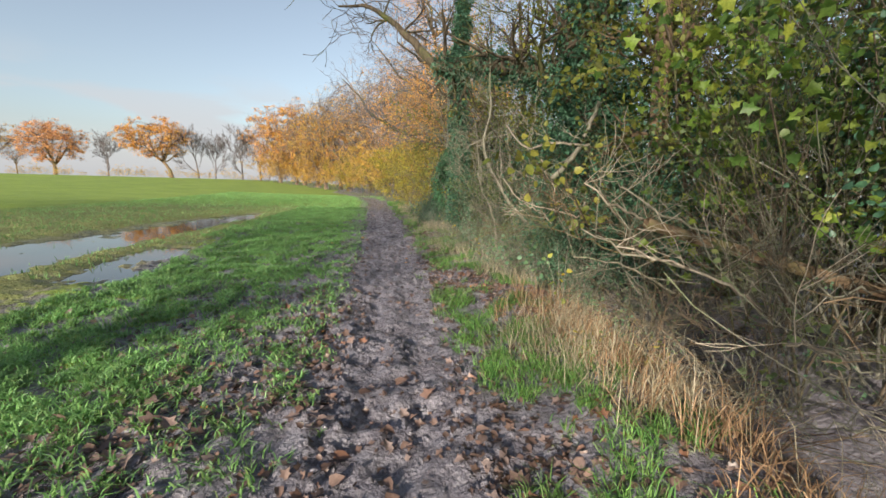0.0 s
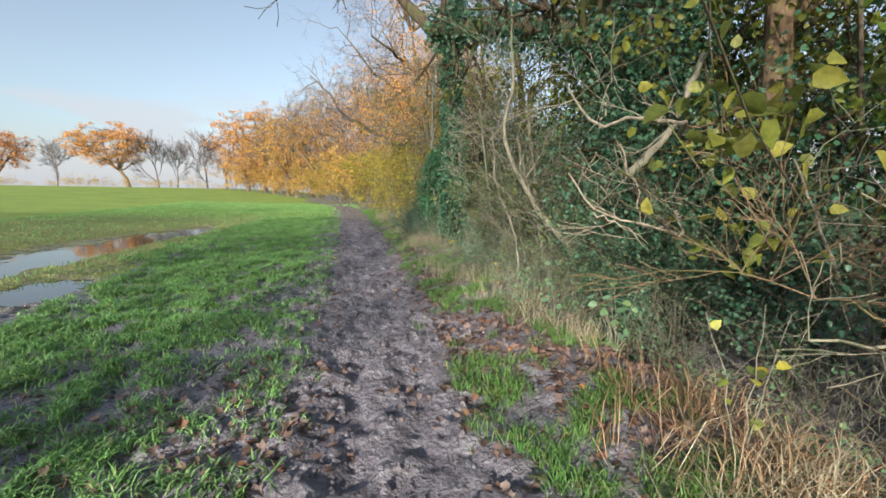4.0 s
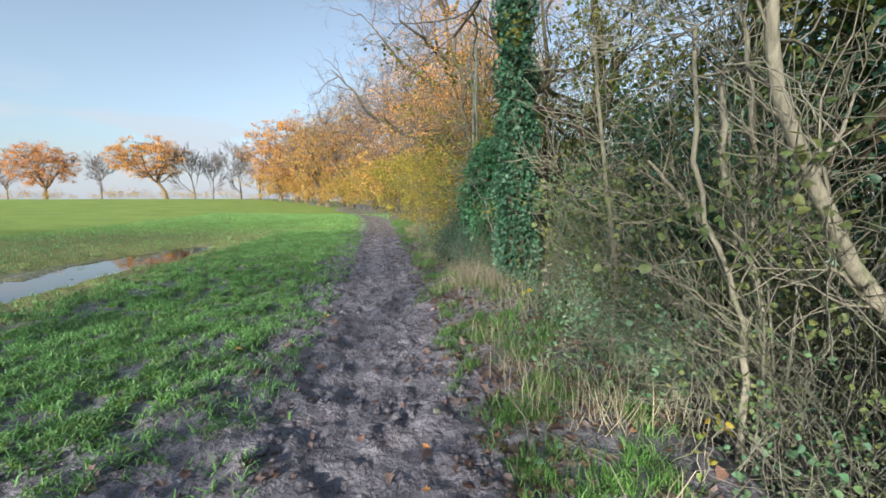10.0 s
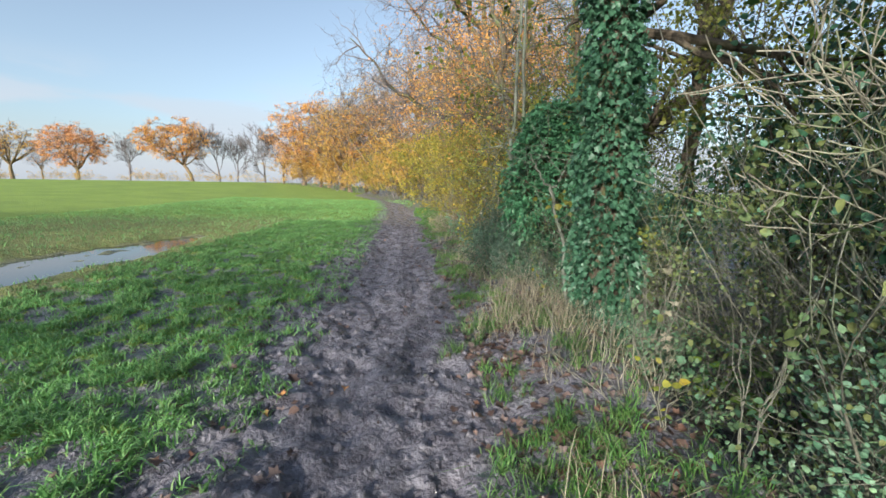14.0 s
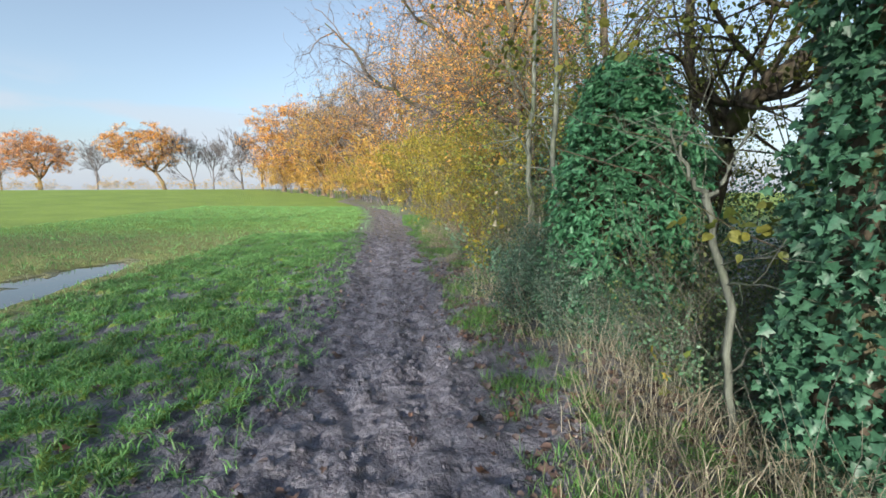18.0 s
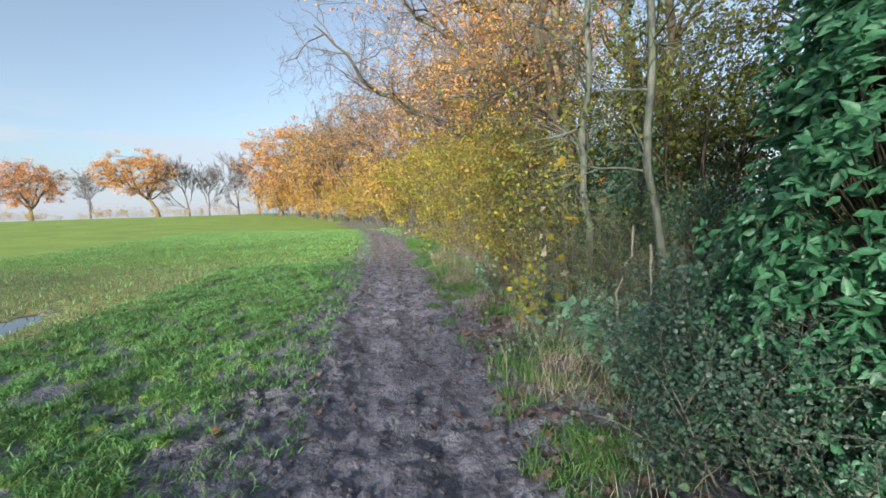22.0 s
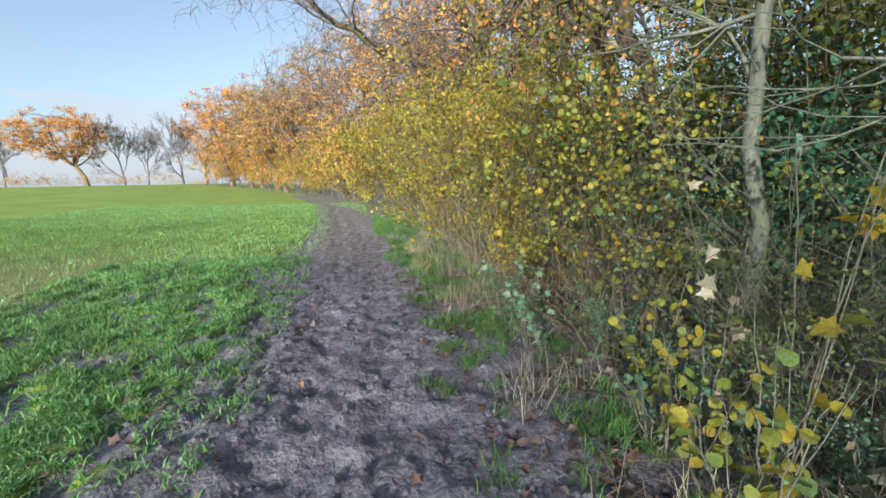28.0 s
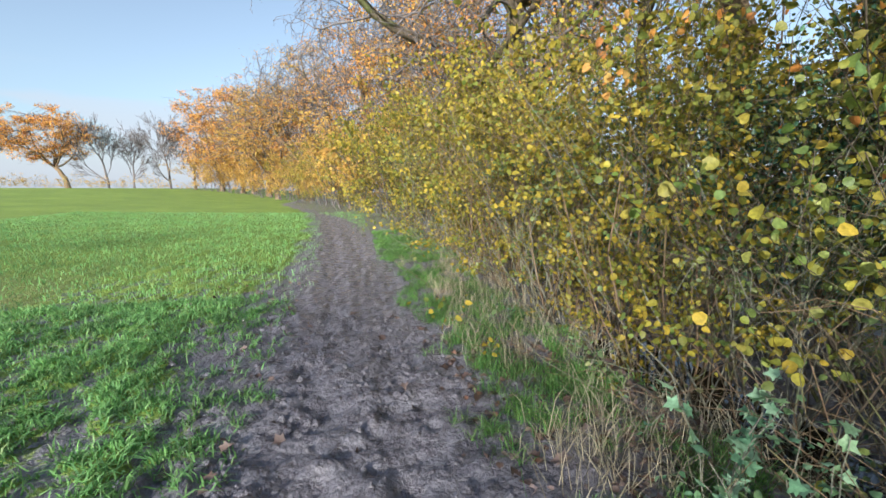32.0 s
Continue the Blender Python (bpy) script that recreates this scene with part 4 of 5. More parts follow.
for k, line in enumerate([[(2.9, 4.6, 1.0), (2.57, 4.0, 1.22), (1.98, 4.0, 1.34), (1.59, 4.0, 1.58)], [(2.9, 4.0, 0.6), (2.24, 3.6, 0.92), (1.8, 3.6, 1.08), (1.35, 3.6, 1.2)], [(2.9, 4.3, 0.8), (2.18, 4.0, 0.98), (1.71, 4.0, 1.08), (1.3, 4.0, 1.27)], [(2.6, 4.8, 1.2), (1.64, 4.2, 1.44), (1.4, 4.2, 1.6)], [(2.9, 5.0, 0.5), (2.3, 4.9, 0.8), (1.7, 4.9, 0.9)], [(3.0, 3.4, 0.4), (2.4, 3.1, 0.7), (1.9, 2.9, 0.8)], [(3.0, 5.6, 0.7), (2.4, 5.4, 1.3), (2.0, 5.3, 1.7)]]):
    crooked("dead_branch", "reddish bare dead branch reaching out of the ditch", "branch", DEAD if k % 2 else BARK_PALE, [(line, 0.016, 0.006)], 100 + k, 6, 0.45, foot=False, depth=1)

twig_rng = np.random.default_rng(140)
for k in range(11):
    x, y, z = twig_rng.uniform(2.7, 4.0), twig_rng.uniform(2.2, 6.4), twig_rng.uniform(-0.1, 0.9)
    reach, rise = twig_rng.uniform(0.6, 1.3), twig_rng.uniform(0.05, 0.8)
    side = twig_rng.normal(0, 0.4)
    crooked("dead_branch", "thin bare branch tangled over the dark ditch", "branch", (BARK_OAK, TWIG, BARK_DARK)[k % 3], [([(x, y, z), (x - reach * 0.5, y + side * 0.4, z + rise * 0.3), (x - reach, y + side, z + rise)], 0.009, 0.003)], 141 + k, 9, 0.5, foot=False, depth=2, wob=0.025, thin=0.002)

# leaning grey stems of the old hedge
crooked("hedge_tree", "thick grey hedge stem leaning over the brambles", "tree", BARK_PALE, [([(3.1, 8.9, 0), (2.88, 8.9, 0.64), (2.31, 8.9, 1.2), (2.01, 8.9, 1.64), (1.8, 8.9, 2.05), (1.66, 8.9, 2.25), (1.85, 8.9, 2.9), (1.8, 9.0, 3.9)], 0.055, 0.01)], 75, 12, 0.8, depth=2)
crooked("hedge_tree", "thin grey hedge stem with bare twigs", "tree", BARK_PALE, [([(2.2, 9.3, 0), (2.16, 9.28, 0.52), (2.0, 9.28, 1.16), (1.84, 9.28, 1.41), (1.73, 9.28, 1.76), (1.69, 9.28, 2.4)], 0.025, 0.01)], 76, 9, 0.5, depth=2)
crooked("hedge_tree", "forked pale hedge tree with many bare stems", "tree", BARK_PALE, [([(3.0, 9.8, 0), (2.74, 9.8, 0.91), (2.6, 9.8, 1.17), (2.43, 9.8, 1.48), (2.28, 9.8, 2.4)], 0.045, 0.02), ([(2.6, 9.8, 1.17), (2.59, 9.8, 1.72), (2.4, 9.8, 2.9)], 0.03, 0.012), ([(2.6, 9.8, 1.17), (2.33, 9.8, 1.3), (2.14, 9.8, 1.48), (1.82, 9.8, 1.8)], 0.025, 0.01)], 77, 7, 0.6, depth=2)
crooked("hedge_tree", "slender pale hedge stem rising from the brambles", "tree", BARK_PALE, [([(2.35, 11.0, 0), (2.33, 11.0, 1.03), (2.22, 11.0, 1.4), (2.18, 11.0, 1.85), (2.0, 11.0, 3.0)], 0.03, 0.016), ([(2.41, 11.07, 1.01), (2.23, 11.07, 1.39), (2.02, 11.07, 1.54), (1.82, 11.07, 1.63)], 0.016, 0.007)], 78, 8, 0.6, depth=2)
crooked("sapling", "thin pale sapling leaning out of the hedge", "tree", BARK_SILVER, [([(2.05, 14.25, 0), (1.93, 14.25, 0.9), (1.84, 14.28, 1.23), (1.76, 14.3, 1.53)], 0.024, 0.02), ([(1.76, 14.3, 1.53), (1.66, 14.3, 1.63), (1.53, 14.3, 1.9)], 0.016, 0.006), ([(1.76, 14.3, 1.53), (1.86, 14.3, 1.58), (1.97, 14.3, 1.9)], 0.016, 0.006)], 71, 3, 0.4, depth=1)
crooked("dark_tree", "crooked dark limbed tree behind the evergreen bush", "tree", BARK_DARK, [([(3.9, 17.2, 0), (4.0, 17.0, 1.9), (4.23, 17.0, 2.52), (4.56, 17.0, 2.81), (5.2, 17.0, 3.2), (5.6, 17, 5.0)], 0.16, 0.1)], 79, 12, 1.3, OLIVE, 1.6, 0.045, depth=2)
crooked("young_tree", "slender silvery young tree in the hedge", "tree", BARK_SILVER, [([(2.8, 18.7, 0), (2.67, 18.7, 1.24), (2.58, 18.7, 1.94), (2.53, 18.7, 2.6), (2.5, 18.8, 6.5)], 0.05, 0.026)], 72, 16, 0.9, depth=2, wob=0.03)
crooked("young_tree", "slender grey tree with lichen on its bark", "tree", BARK_SILVER, [([(2.9, 20.7, 0), (2.79, 20.7, 1.71), (2.8, 20.7, 2.91), (2.9, 20.8, 6.5)], 0.065, 0.034)], 73, 14, 0.9, YELLOW, 0.4, 0.05, depth=2, wob=0.03)
crooked("cut_stem", "pale cut stem standing in the hedge bottom", "branch", BARK_PALE, [([(1.75, 17.9, 0.2), (1.76, 17.9, 0.85), (1.9, 17.9, 1.1), (1.91, 17.9, 1.34)], 0.014, 0.01)], 131, 1, 0.3)
crooked("cut_stem", "pale cut stem standing in the hedge bottom", "branch", BARK_PALE, [([(2.07, 17.9, 0.1), (2.08, 17.9, 0.85), (2.07, 17.9, 1.18)], 0.016, 0.014)], 132, 0)
crooked("hedge_tree", "dark forked tree rising out of the hedge", "tree", BARK_DARK, [([(4.0, 22.9, 0), (3.92, 22.9, 0.88), (3.61, 22.9, 2.38), (3.35, 22.9, 3.0), (3.14, 22.9, 3.6), (2.85, 22.9, 4.6), (2.6, 23, 7.5)], 0.14, 0.06), ([(3.24, 23.0, 3.64), (2.24, 23.0, 3.63), (1.88, 23.0, 3.95), (1.5, 23.0, 4.18), (0.9, 23.0, 4.4)], 0.06, 0.015), ([(3.24, 23.0, 3.64), (4.07, 23.0, 3.68), (5.78, 23.0, 3.95)], 0.06, 0.03)], 74, 14, 1.5, ORANGE, 0.9, 0.055, depth=2, wob=0.07)


def limb_oak():
    rng = np.random.default_rng(81)
    x, y = 3.9, 31.5
    t = stand("oak_tree", x, y, float(ground_z(x, y)), "oak with long bare limbs reaching over the path", "tree")
    g = Geo()
    pts = np.array([(0, 0, -0.3), (0, 0, 2), (-0.1, 0, 4), (0, 0.2, 6.5), (-0.2, 0.2, 9.5), (-0.5, 0.3, 12)])
    g.tube(pts, np.array([0.42, 0.33, 0.28, 0.22, 0.13, 0.06]), 10)
    part("trunk", g, BARK_DARK, t)
    limb = bend([(-0.1, 0, 4.0), (-1.7, -0.4, 4.8), (-3.2, -0.5, 5.5), (-4.7, -0.5, 6.3), (-5.3, -0.5, 6.85), (-5.8, -0.5, 7.8), (-6.8, -0.6, 8.6)], 18, 0.05, rng)
    g = Geo()
    g.tube(limb, np.linspace(0.17, 0.025, 18), 8)
    part("limb", g, BARK_DARK, t)
    out, tips = [], []
    opt = dict(kids={3: 5, 2: 4, 1: 4}, wob=0.3, up=0.0, spread=1.15, short=(0.45, 0.75), joints=5, first=0.15)
    for k in range(22):
        grow(rng, limb[3 + k % 14], (-0.5 + rng.normal(0, 0.5), rng.normal(0, 0.8), rng.uniform(-0.5, 1.0)), 1.8, 0.035, 3 if k % 2 else 2, opt, out, tips)
    for path in ([(0, 0.2, 6.2), (-1.6, 0, 8.2), (-3.4, -0.2, 9.6), (-5.2, -0.4, 11.6)], [(-0.1, 0.2, 8.6), (-1.4, 0.4, 10.4), (-2.6, 0.5, 12.6)]):
        high = bend(path, 12, 0.06, rng)
        g = Geo()
        g.tube(high, np.linspace(0.12, 0.02, 12), 7)
        part("limb", g, BARK_DARK, t)
        for k in range(14):
            grow(rng, high[3 + k % 9], (-0.4 + rng.normal(0, 0.6), rng.normal(0, 0.8), rng.uniform(-0.4, 1.0)), 1.7, 0.03, 3 if k % 2 else 2, opt, out, tips)
    n_bare = len(tips)
    bare = list(out)
    out2 = []
    for k in range(16):
        a = k * 0.9 + 0.3
        grow(rng, pts[2 + k % 4], (math.cos(a), math.sin(a), rng.uniform(0.3, 1.2)), 4.2, 0.11, 3, opt, out2, tips)
    limbs(out2, (3,), t, BARK_DARK, "limb")
    stuff("twig_mass", wood(bare + [o for o in out2 if o[2] in (1, 2)], 0.005), TWIG_FAR, t)
    leafy = np.array([p for p, _ in tips[n_bare:]])
    stuff("crown", leaf_clumps(rng, leafy[rng.integers(0, len(leafy), 1250)], 0.42, 14, 0.08), ORANGE, t)


limb_oak()
crooked("oak_tree", "gnarled oak in thin orange leaf over the hedge", "tree", BARK_OAK, [([(4.6, 25.5, 0), (4.5, 25.5, 3), (4.2, 25.6, 6), (4.4, 25.8, 9)], 0.22, 0.08), ([(4.5, 25.5, 3.4), (3.4, 25.3, 5), (2.6, 25.2, 6.6)], 0.09, 0.03)], 82, 14, 2.4, ORANGE, 2.6, 0.065, depth=2, wob=0.06)

# ---- hedge ----
tangle = shrub(51, 2.2, 0.85, 26, BRAMBLE, 9, 0.042, "ovate", name="bramble_bush", label="grey tangle of bare canes with few leaves", up=-0.02, kids=(4, 4), wob=0.26, bark=TWIG, twig_r=0.006, lean=0.5, thin=0.0022, group="bramble tangles of the hedge", sprays=70, spray=0.12)
plant(tangle, [(2.8, 6.9, 0.6), (2.6, 7.9, 0.7), (2.7, 9.0, 0.85), (2.95, 10.0, 0.8), (3.1, 11.0, 0.75), (3.1, 12.2, 0.75), (3.4, 13.2, 0.6), (3.1, 5.6, 0.6), (3.2, 4.2, 0.55), (3.1, 1.0, 1.2), (2.9, 14.4, 0.5), (2.5, 15.1, 0.75), (3.3, 14.2, 0.5), (3.0, 18.6, 0.8), (3.0, 20.2, 0.8), (2.9, 21.6, 0.75)])
mixed = shrub(57, 2.6, 1.0, 14, DULL, 16, 0.04, "ovate", name="hedge_bush", label="twiggy bush in dull green leaf, of the hedge and unseen shade row", kids=(5, 4), lean=1.1, group="hedge bushes", sprays=170, spray=0.22, thin=0.003)
hedge_near = [(2.9, 8.5, 0.65), (3.2, 9.6, 0.6), (3.0, 10.5, 0.65), (3.1, 12.4, 0.6), (3.1, 11.2, 0.7), (2.6, 20.2, 0.6), (2.6, 18.4, 0.55), (3.1, 23.4, 1.0), (3.0, 19.9, 0.8), (3.2, 10.0, 1.1), (3.2, 11.6, 1.15), (3.3, 13.0, 0.9), (3.1, 14.6, 0.5), (3.5, 19.4, 0.7)]
# the six at y -4.5 to -5.3 are unseen, added to shade the foreground
hedge_back_and_shade = [(3.5, 21.2, 0.7), (2.7, 26.3, 1.2), (2.6, 29.4, 1.25), (2.5, 33.0, 1.2), (3.5, 15.6, 0.45), (3.0, 15.3, 0.6), (2.75, 15.45, 0.75), (-1.6, -4.5, 0.5), (0.6, -5.2, 0.5), (-3.2, -5.0, 0.5), (-5.0, -4.8, 0.72), (-6.8, -5.3, 0.8), (-8.6, -5.0, 0.8), (4.5, 3.9, 1.15), (4.6, 5.6, 1.2), (4.8, 2.3, 1.2), (3.8, 2.0, 1.2), (4.0, 0.2, 1.4)]
plant(mixed, hedge_near + hedge_back_and_shade)
yellow = shrub(52, 3.9, 1.3, 15, YELLOW, 15, 0.062, "ovate", name="hedge_bush", label="hedge bush in small yellowing leaf", kids=(6, 5), low=0.05, lean=0.85, group="yellow hedge bushes", sprays=430, spray=0.2, bark=BARK_OAK)
plant(yellow, [(2.85, 24.0, 0, 0.85), (2.8, 25.4, 60, 0.95), (2.75, 27, 130, 1.0), (2.7, 28.6, 200, 1.05), (2.6, 30.3, 290, 1.05)])
yellow_far = shrub(56, 3.9, 1.4, 12, YELLOW, 20, 0.1, name="hedge_bush", label="hedge bush in small yellowing leaf", kids=(5, 4), low=0.05, lean=0.85, group="yellow hedge bushes", sprays=230, spray=0.3, thin=0.006, bark=BARK_DARK)
plant(yellow_far, [(2.5, 32, 20, 1.05), (2.3, 34, 100, 1.05), (2.0, 36.2, 170, 1.05), (1.7, 38.5, 40, 1.05), (1.0, 42, 90, 1.05), (-0.4, 46.5, 200, 1.05), (-2.4, 52, 310, 1.05), (-5.0, 59.5, 30, 1.05)])
hazel = shrub(58, 3.0, 1.1, 9, LEMON, 12, 0.056, "round", name="hazel_bush", label="hazel bush with loose round yellow green leaves", kids=(5, 4), lean=0.7, twig_r=0.007, bark=BARK_DARK, group="hazels of the hedge", sprays=85, spray=0.26)
plant(hazel, [(2.75, 22.6, 0, 0.95), (2.7, 23.9, 120, 0.85), (3.0, 21.7, 220, 1.0)])


def evergreen_bush(x, y, height, wide):
    """A mound of drooping rosettes of long leaves on upright stems."""
    rng = np.random.default_rng(53)
    t = stand("evergreen_bush", x, y, float(ground_z(x, y)), "dense evergreen bush with drooping rosettes of long leaves", "bush")
    n = 3300
    a, u = rng.uniform(0, 2 * math.pi, n), rng.random(n) ** 0.8
    lump = 0.3 + 1.3 * fbm(a * 1.3, u * 3.0, 1.5, 91)
    z = 0.25 + u * (height - 0.25)
    prof = np.sin(np.clip(0.35 + 0.65 * u, 0, 1) * math.pi * 0.97) ** 0.45 * (1 - 0.25 * u)
    r = wide * prof * lump * rng.uniform(0.6, 1.0, n)
    c = np.stack([r * np.cos(a), r * np.sin(a), z + rng.normal(0, 0.05, n)], 1)
    out = np.stack([np.cos(a), np.sin(a), 0.15 + 1.1 * u], 1)
    out /= np.linalg.norm(out, axis=1)[:, None]
    g = Geo()
    for k in range(7):
        th = k * 2 * math.pi / 7 + rng.uniform(0, 1.1, n)
        s1 = np.cross(out, np.array([0.3, 0.2, 1.0]))
        s1 /= np.linalg.norm(s1, axis=1)[:, None]
        s2 = np.cross(out, s1)
        way = s1 * np.cos(th)[:, None] + s2 * np.sin(th)[:, None] + out * rng.uniform(-0.1, 0.9, (n, 1)) - np.array([0, 0, 0.5])
        g.leaves(c + rng.normal(0, 0.012, (n, 3)), way, rng.uniform(0.05, 0.1, n), "rhomb", 0.35, rng)
    stuff("foliage", g, HOLLY, t)
    for k in range(12):
        q = c[int(rng.integers(n))] * 0.8
        g = Geo()
        g.tube(bend([(q[0] * 0.15, q[1] * 0.15, -0.15), (q[0] * 0.5, q[1] * 0.5, q[2] * 0.6), q], 7, 0.02, rng), np.linspace(0.025, 0.008, 7), 5)
        part("stem", g, BARK_DARK, t)
    g = Geo()
    for k in range(0, n, 4):
        g.tube(np.array([c[k] * np.array([0.35, 0.35, 0.8]), c[k]]), np.array([0.006, 0.003]), 3)
    stuff("twig_mass", g, BARK_DARK, t)


evergreen_bush(2.46, 16.38, 3.2, 1.0)
leafy = shrub(60, 3.6, 1.3, 12, GREEN, 10, 0.085, "lobed", name="hedge_bush", label="tall hedge bush in broad sunlit green leaf", kids=(5, 4), lean=0.9, twig_r=0.012, bark=BARK_DARK, group="hedge bushes", sprays=150, spray=0.26)
plant(leafy, [(4.0, 2.6, 0, 1.0), (3.9, 3.9, 130, 0.95), (4.2, 5.0, 250, 1.1), (4.6, 8.9, 60, 1.1), (4.9, 10.8, 190, 1.05), (4.7, 13.4, 20, 1.0)])
canes = shrub(61, 1.5, 0.6, 22, STRAW, 0, 0.03, name="cane_clump", label="arching bare brown canes in the hedge bottom", up=-0.12, kids=(2, 2), wob=0.2, bark=BARK_OAK, twig_r=0.005, lean=1.0, thin=0.0022, group="bare canes of the hedge")
plant(canes, [(2.1, 21.0, 0, 1.0), (2.3, 21.9, 80, 1.05), (2.8, 22.9, 160, 1.0), (2.5, 20.0, 240, 1.0), (2.5, 18.3, 300, 0.9), (2.6, 16.9, 40, 0.8), (2.4, 3.6, 150, 0.8), (2.6, 5.0, 220, 0.9)])
stems = shrub(62, 0.8, 0.7, 20, STRAW, 0, 0.03, name="dead_plant", label="bleached dead stems standing at the hedge foot", up=0.02, kids=(2, 1), wob=0.2, bark=TWIG, twig_r=0.0022, lean=0.7, thin=0.0014, group="dead plants at the hedge foot")
plant(stems, [(1.85, y, k * 73.0, 0.7 + 0.3 * (k * 0.37 % 1)) for k, y in enumerate((7.2, 8.3, 9.4, 10.3, 12.3, 13.0, 15.2))])
privet = shrub(54, 1.4, 0.7, 16, BLUEGREEN, 8.0, 0.03, "ovate", name="privet_bush", label="small leaved dark green bush at the hedge foot", scatter=0.07, kids=(5, 4), low=0.05, short=(0.3, 0.5))
plant(privet, [(1.75, 16.4, 0, 0.75), (1.9, 16.9, 120, 0.8), (1.95, 15.8, 10, 0.6), (2.1, 16.7, 200, 0.95)])
pale_bramble = shrub(59, 1.5, 0.4, 10, PALE, 3.6, 0.038, "ovate", name="bramble_bush", label="upright bramble full of pale blue green leaves", scatter=0.05, kids=(6, 4), up=0.05, twig_r=0.006, lean=0.8, low=0.1, group="pale brambles")
plant(pale_bramble, [(2.4, 11.05, 0, 0.8), (2.65, 10.6, 90, 0.6), (2.1, 18.6, 30, 0.45), (2.4, 19.7, 130, 0.5), (2.3, 20.6, 70, 0.45), (2.5, 13.2, 20, 0.4), (2.7, 13.5, 200, 0.4), (2.5, 14.9, 60, 0.55), (2.75, 15.2, 150, 0.6), (2.2, 21.4, 10, 0.4)])
low_bramble = shrub(55, 0.7, 0.7, 12, BRAMBLE, 1.0, 0.048, "ovate", name="bramble_patch", label="low bramble patch with broad green leaves", up=-0.1, scatter=0.06, kids=(4, 3), twig_r=0.006, lean=1.1, group="brambles at the hedge foot")
plant(low_bramble, [(1.92, y + r2.normal(0, 0.2), r2.uniform(0, 360), r2.uniform(0.5, 0.9)) for y in (7.6, 8.7, 9.9, 10.8, 11.6, 12.6, 13.3, 14.7, 15.6, 17.3, 18.2, 19.0, 19.6, 20.8, 22.4)] + [(2.4, 12.4, 1.2), (2.6, 18.0, 1.3), (2.5, 19.4, 1.3), (2.1, 18.6, 1.0), (2.0, 19.3, 1.0), (2.1, 20.3, 1.0), (1.7, 16.4, 0.8), (1.55, 18.7, 0.8), (2.2, 5.4, 0.7), (2.2, 6.5, 0.7), (2.5, 13.3, 1.2), (2.75, 13.7, 1.3), (2.9, 13.1, 1.4), (2.7, 14.6, 1.3), (3.2, 15.0, 1.4), (3.5, 15.6, 1.5), (3.9, 16.4, 1.6), (3.0, 14.0, 1.3), (2.2, 14.4, 1.0), (2.5, 20.9, 1.3), (2.7, 22.0, 1.3)])

# ---- small things at the hedge foot ----
dg = Geo()
px, py = np.meshgrid(np.linspace(2.0, 3.4, 8), np.linspace(21.6, 25.4, 16))
k = (np.arange(15)[:, None] * 8 + np.arange(7)[None]).ravel()
dg.add(np.stack([px, py, 0 * px - 0.34], -1).reshape(-1, 3), np.concatenate([np.stack([k, k + 1, k + 9], 1), np.stack([k, k + 9, k + 8], 1)]))
tagged(new("ditch_water", dg.mesh("ditch_water", WATER)), "still water lying in the ditch under the hedge", "water", kind="structure")


def spray(seed, x, y, height, n, leaf, size, shape, label, name="leafy_shoot", stems=4, lean=(0, 0)):
    """A few upright shoots with large leaves one by one up their length."""
    rng = np.random.default_rng(seed)
    t = stand(name, x, y, float(ground_z(x, y)), label, "plant")
    lines = []
    for k in range(stems):
        a = rng.uniform(0, 6.28)
        tip = np.array([math.cos(a) * 0.25 + lean[0], math.sin(a) * 0.2 + lean[1], height * rng.uniform(0.7, 1.05)])
        line = bend([(0, 0, -0.05), tip * 0.5 + np.array([0, 0, 0.06]), tip], 8, 0.01, rng)
        g = Geo()
        g.tube(line, np.linspace(0.005, 0.002, 8), 4)
        lines.append((line, part("stem", g, TWIG, t)))
    for k in range(n):
        line, stem = lines[k % stems]
        u = rng.uniform(1.5, 6.9)
        i = int(u)
        p = line[i] + (line[i + 1] - line[i]) * (u - i)
        g = Geo()
        way = np.array([[rng.normal(0, 1), rng.normal(0, 1), rng.normal(-0.1, 0.4)]])
        g.leaves(p[None] + unit(way[0])[None] * 0.01, way, size * rng.uniform(0.7, 1.25), shape, 0.25, rng)
        part("leaf", g, leaf, stem)
    return t


spray(301, 1.62, 20.15, 0.95, 60, LEMON, 0.055, "round", "hazel shoot hung with round lemon yellow leaves", stems=5)
spray(302, 1.62, 20.0, 0.45, 22, BRAMBLE, 0.06, "round", "hazel shoot with pale green round leaves", stems=4)
spray(314, 1.5, 19.85, 0.7, 40, LEMON, 0.055, "round", "hazel shoot hung with round lemon yellow leaves", stems=5)
spray(303, 1.5, 17.45, 0.55, 16, PALE, 0.1, "ovate", "bramble shoot with large pale green leaves", "bramble_shoot", 4)
spray(315, 1.75, 18.0, 0.6, 26, PALE, 0.1, "ovate", "bramble shoot with large pale green leaves", "bramble_shoot", 5)
spray(316, 2.3, 13.1, 1.15, 36, BRAMBLE, 0.065, "ovate", "bramble shoot with broad green leaves beside the ivy", "bramble_shoot", 6)
spray(317, 2.15, 18.3, 0.7, 30, PALE, 0.085, "ovate", "bramble shoot with large pale green leaves", "bramble_shoot", 6)
spray(318, 1.6, 4.3, 0.3, 26, LEMON, 0.05, "long", "bright yellow green herb in the sun", "herb", 6)
spray(304, 1.95, 18.6, 0.5, 26, PALE, 0.1, "ovate", "bramble shoot with large pale green leaves", "bramble_shoot", 4)
spray(305, 1.72, 5.15, 0.9, 14, LEMON, 0.06, "ovate", "bramble shoot with sunlit yellow green leaves", "bramble_shoot", 3)
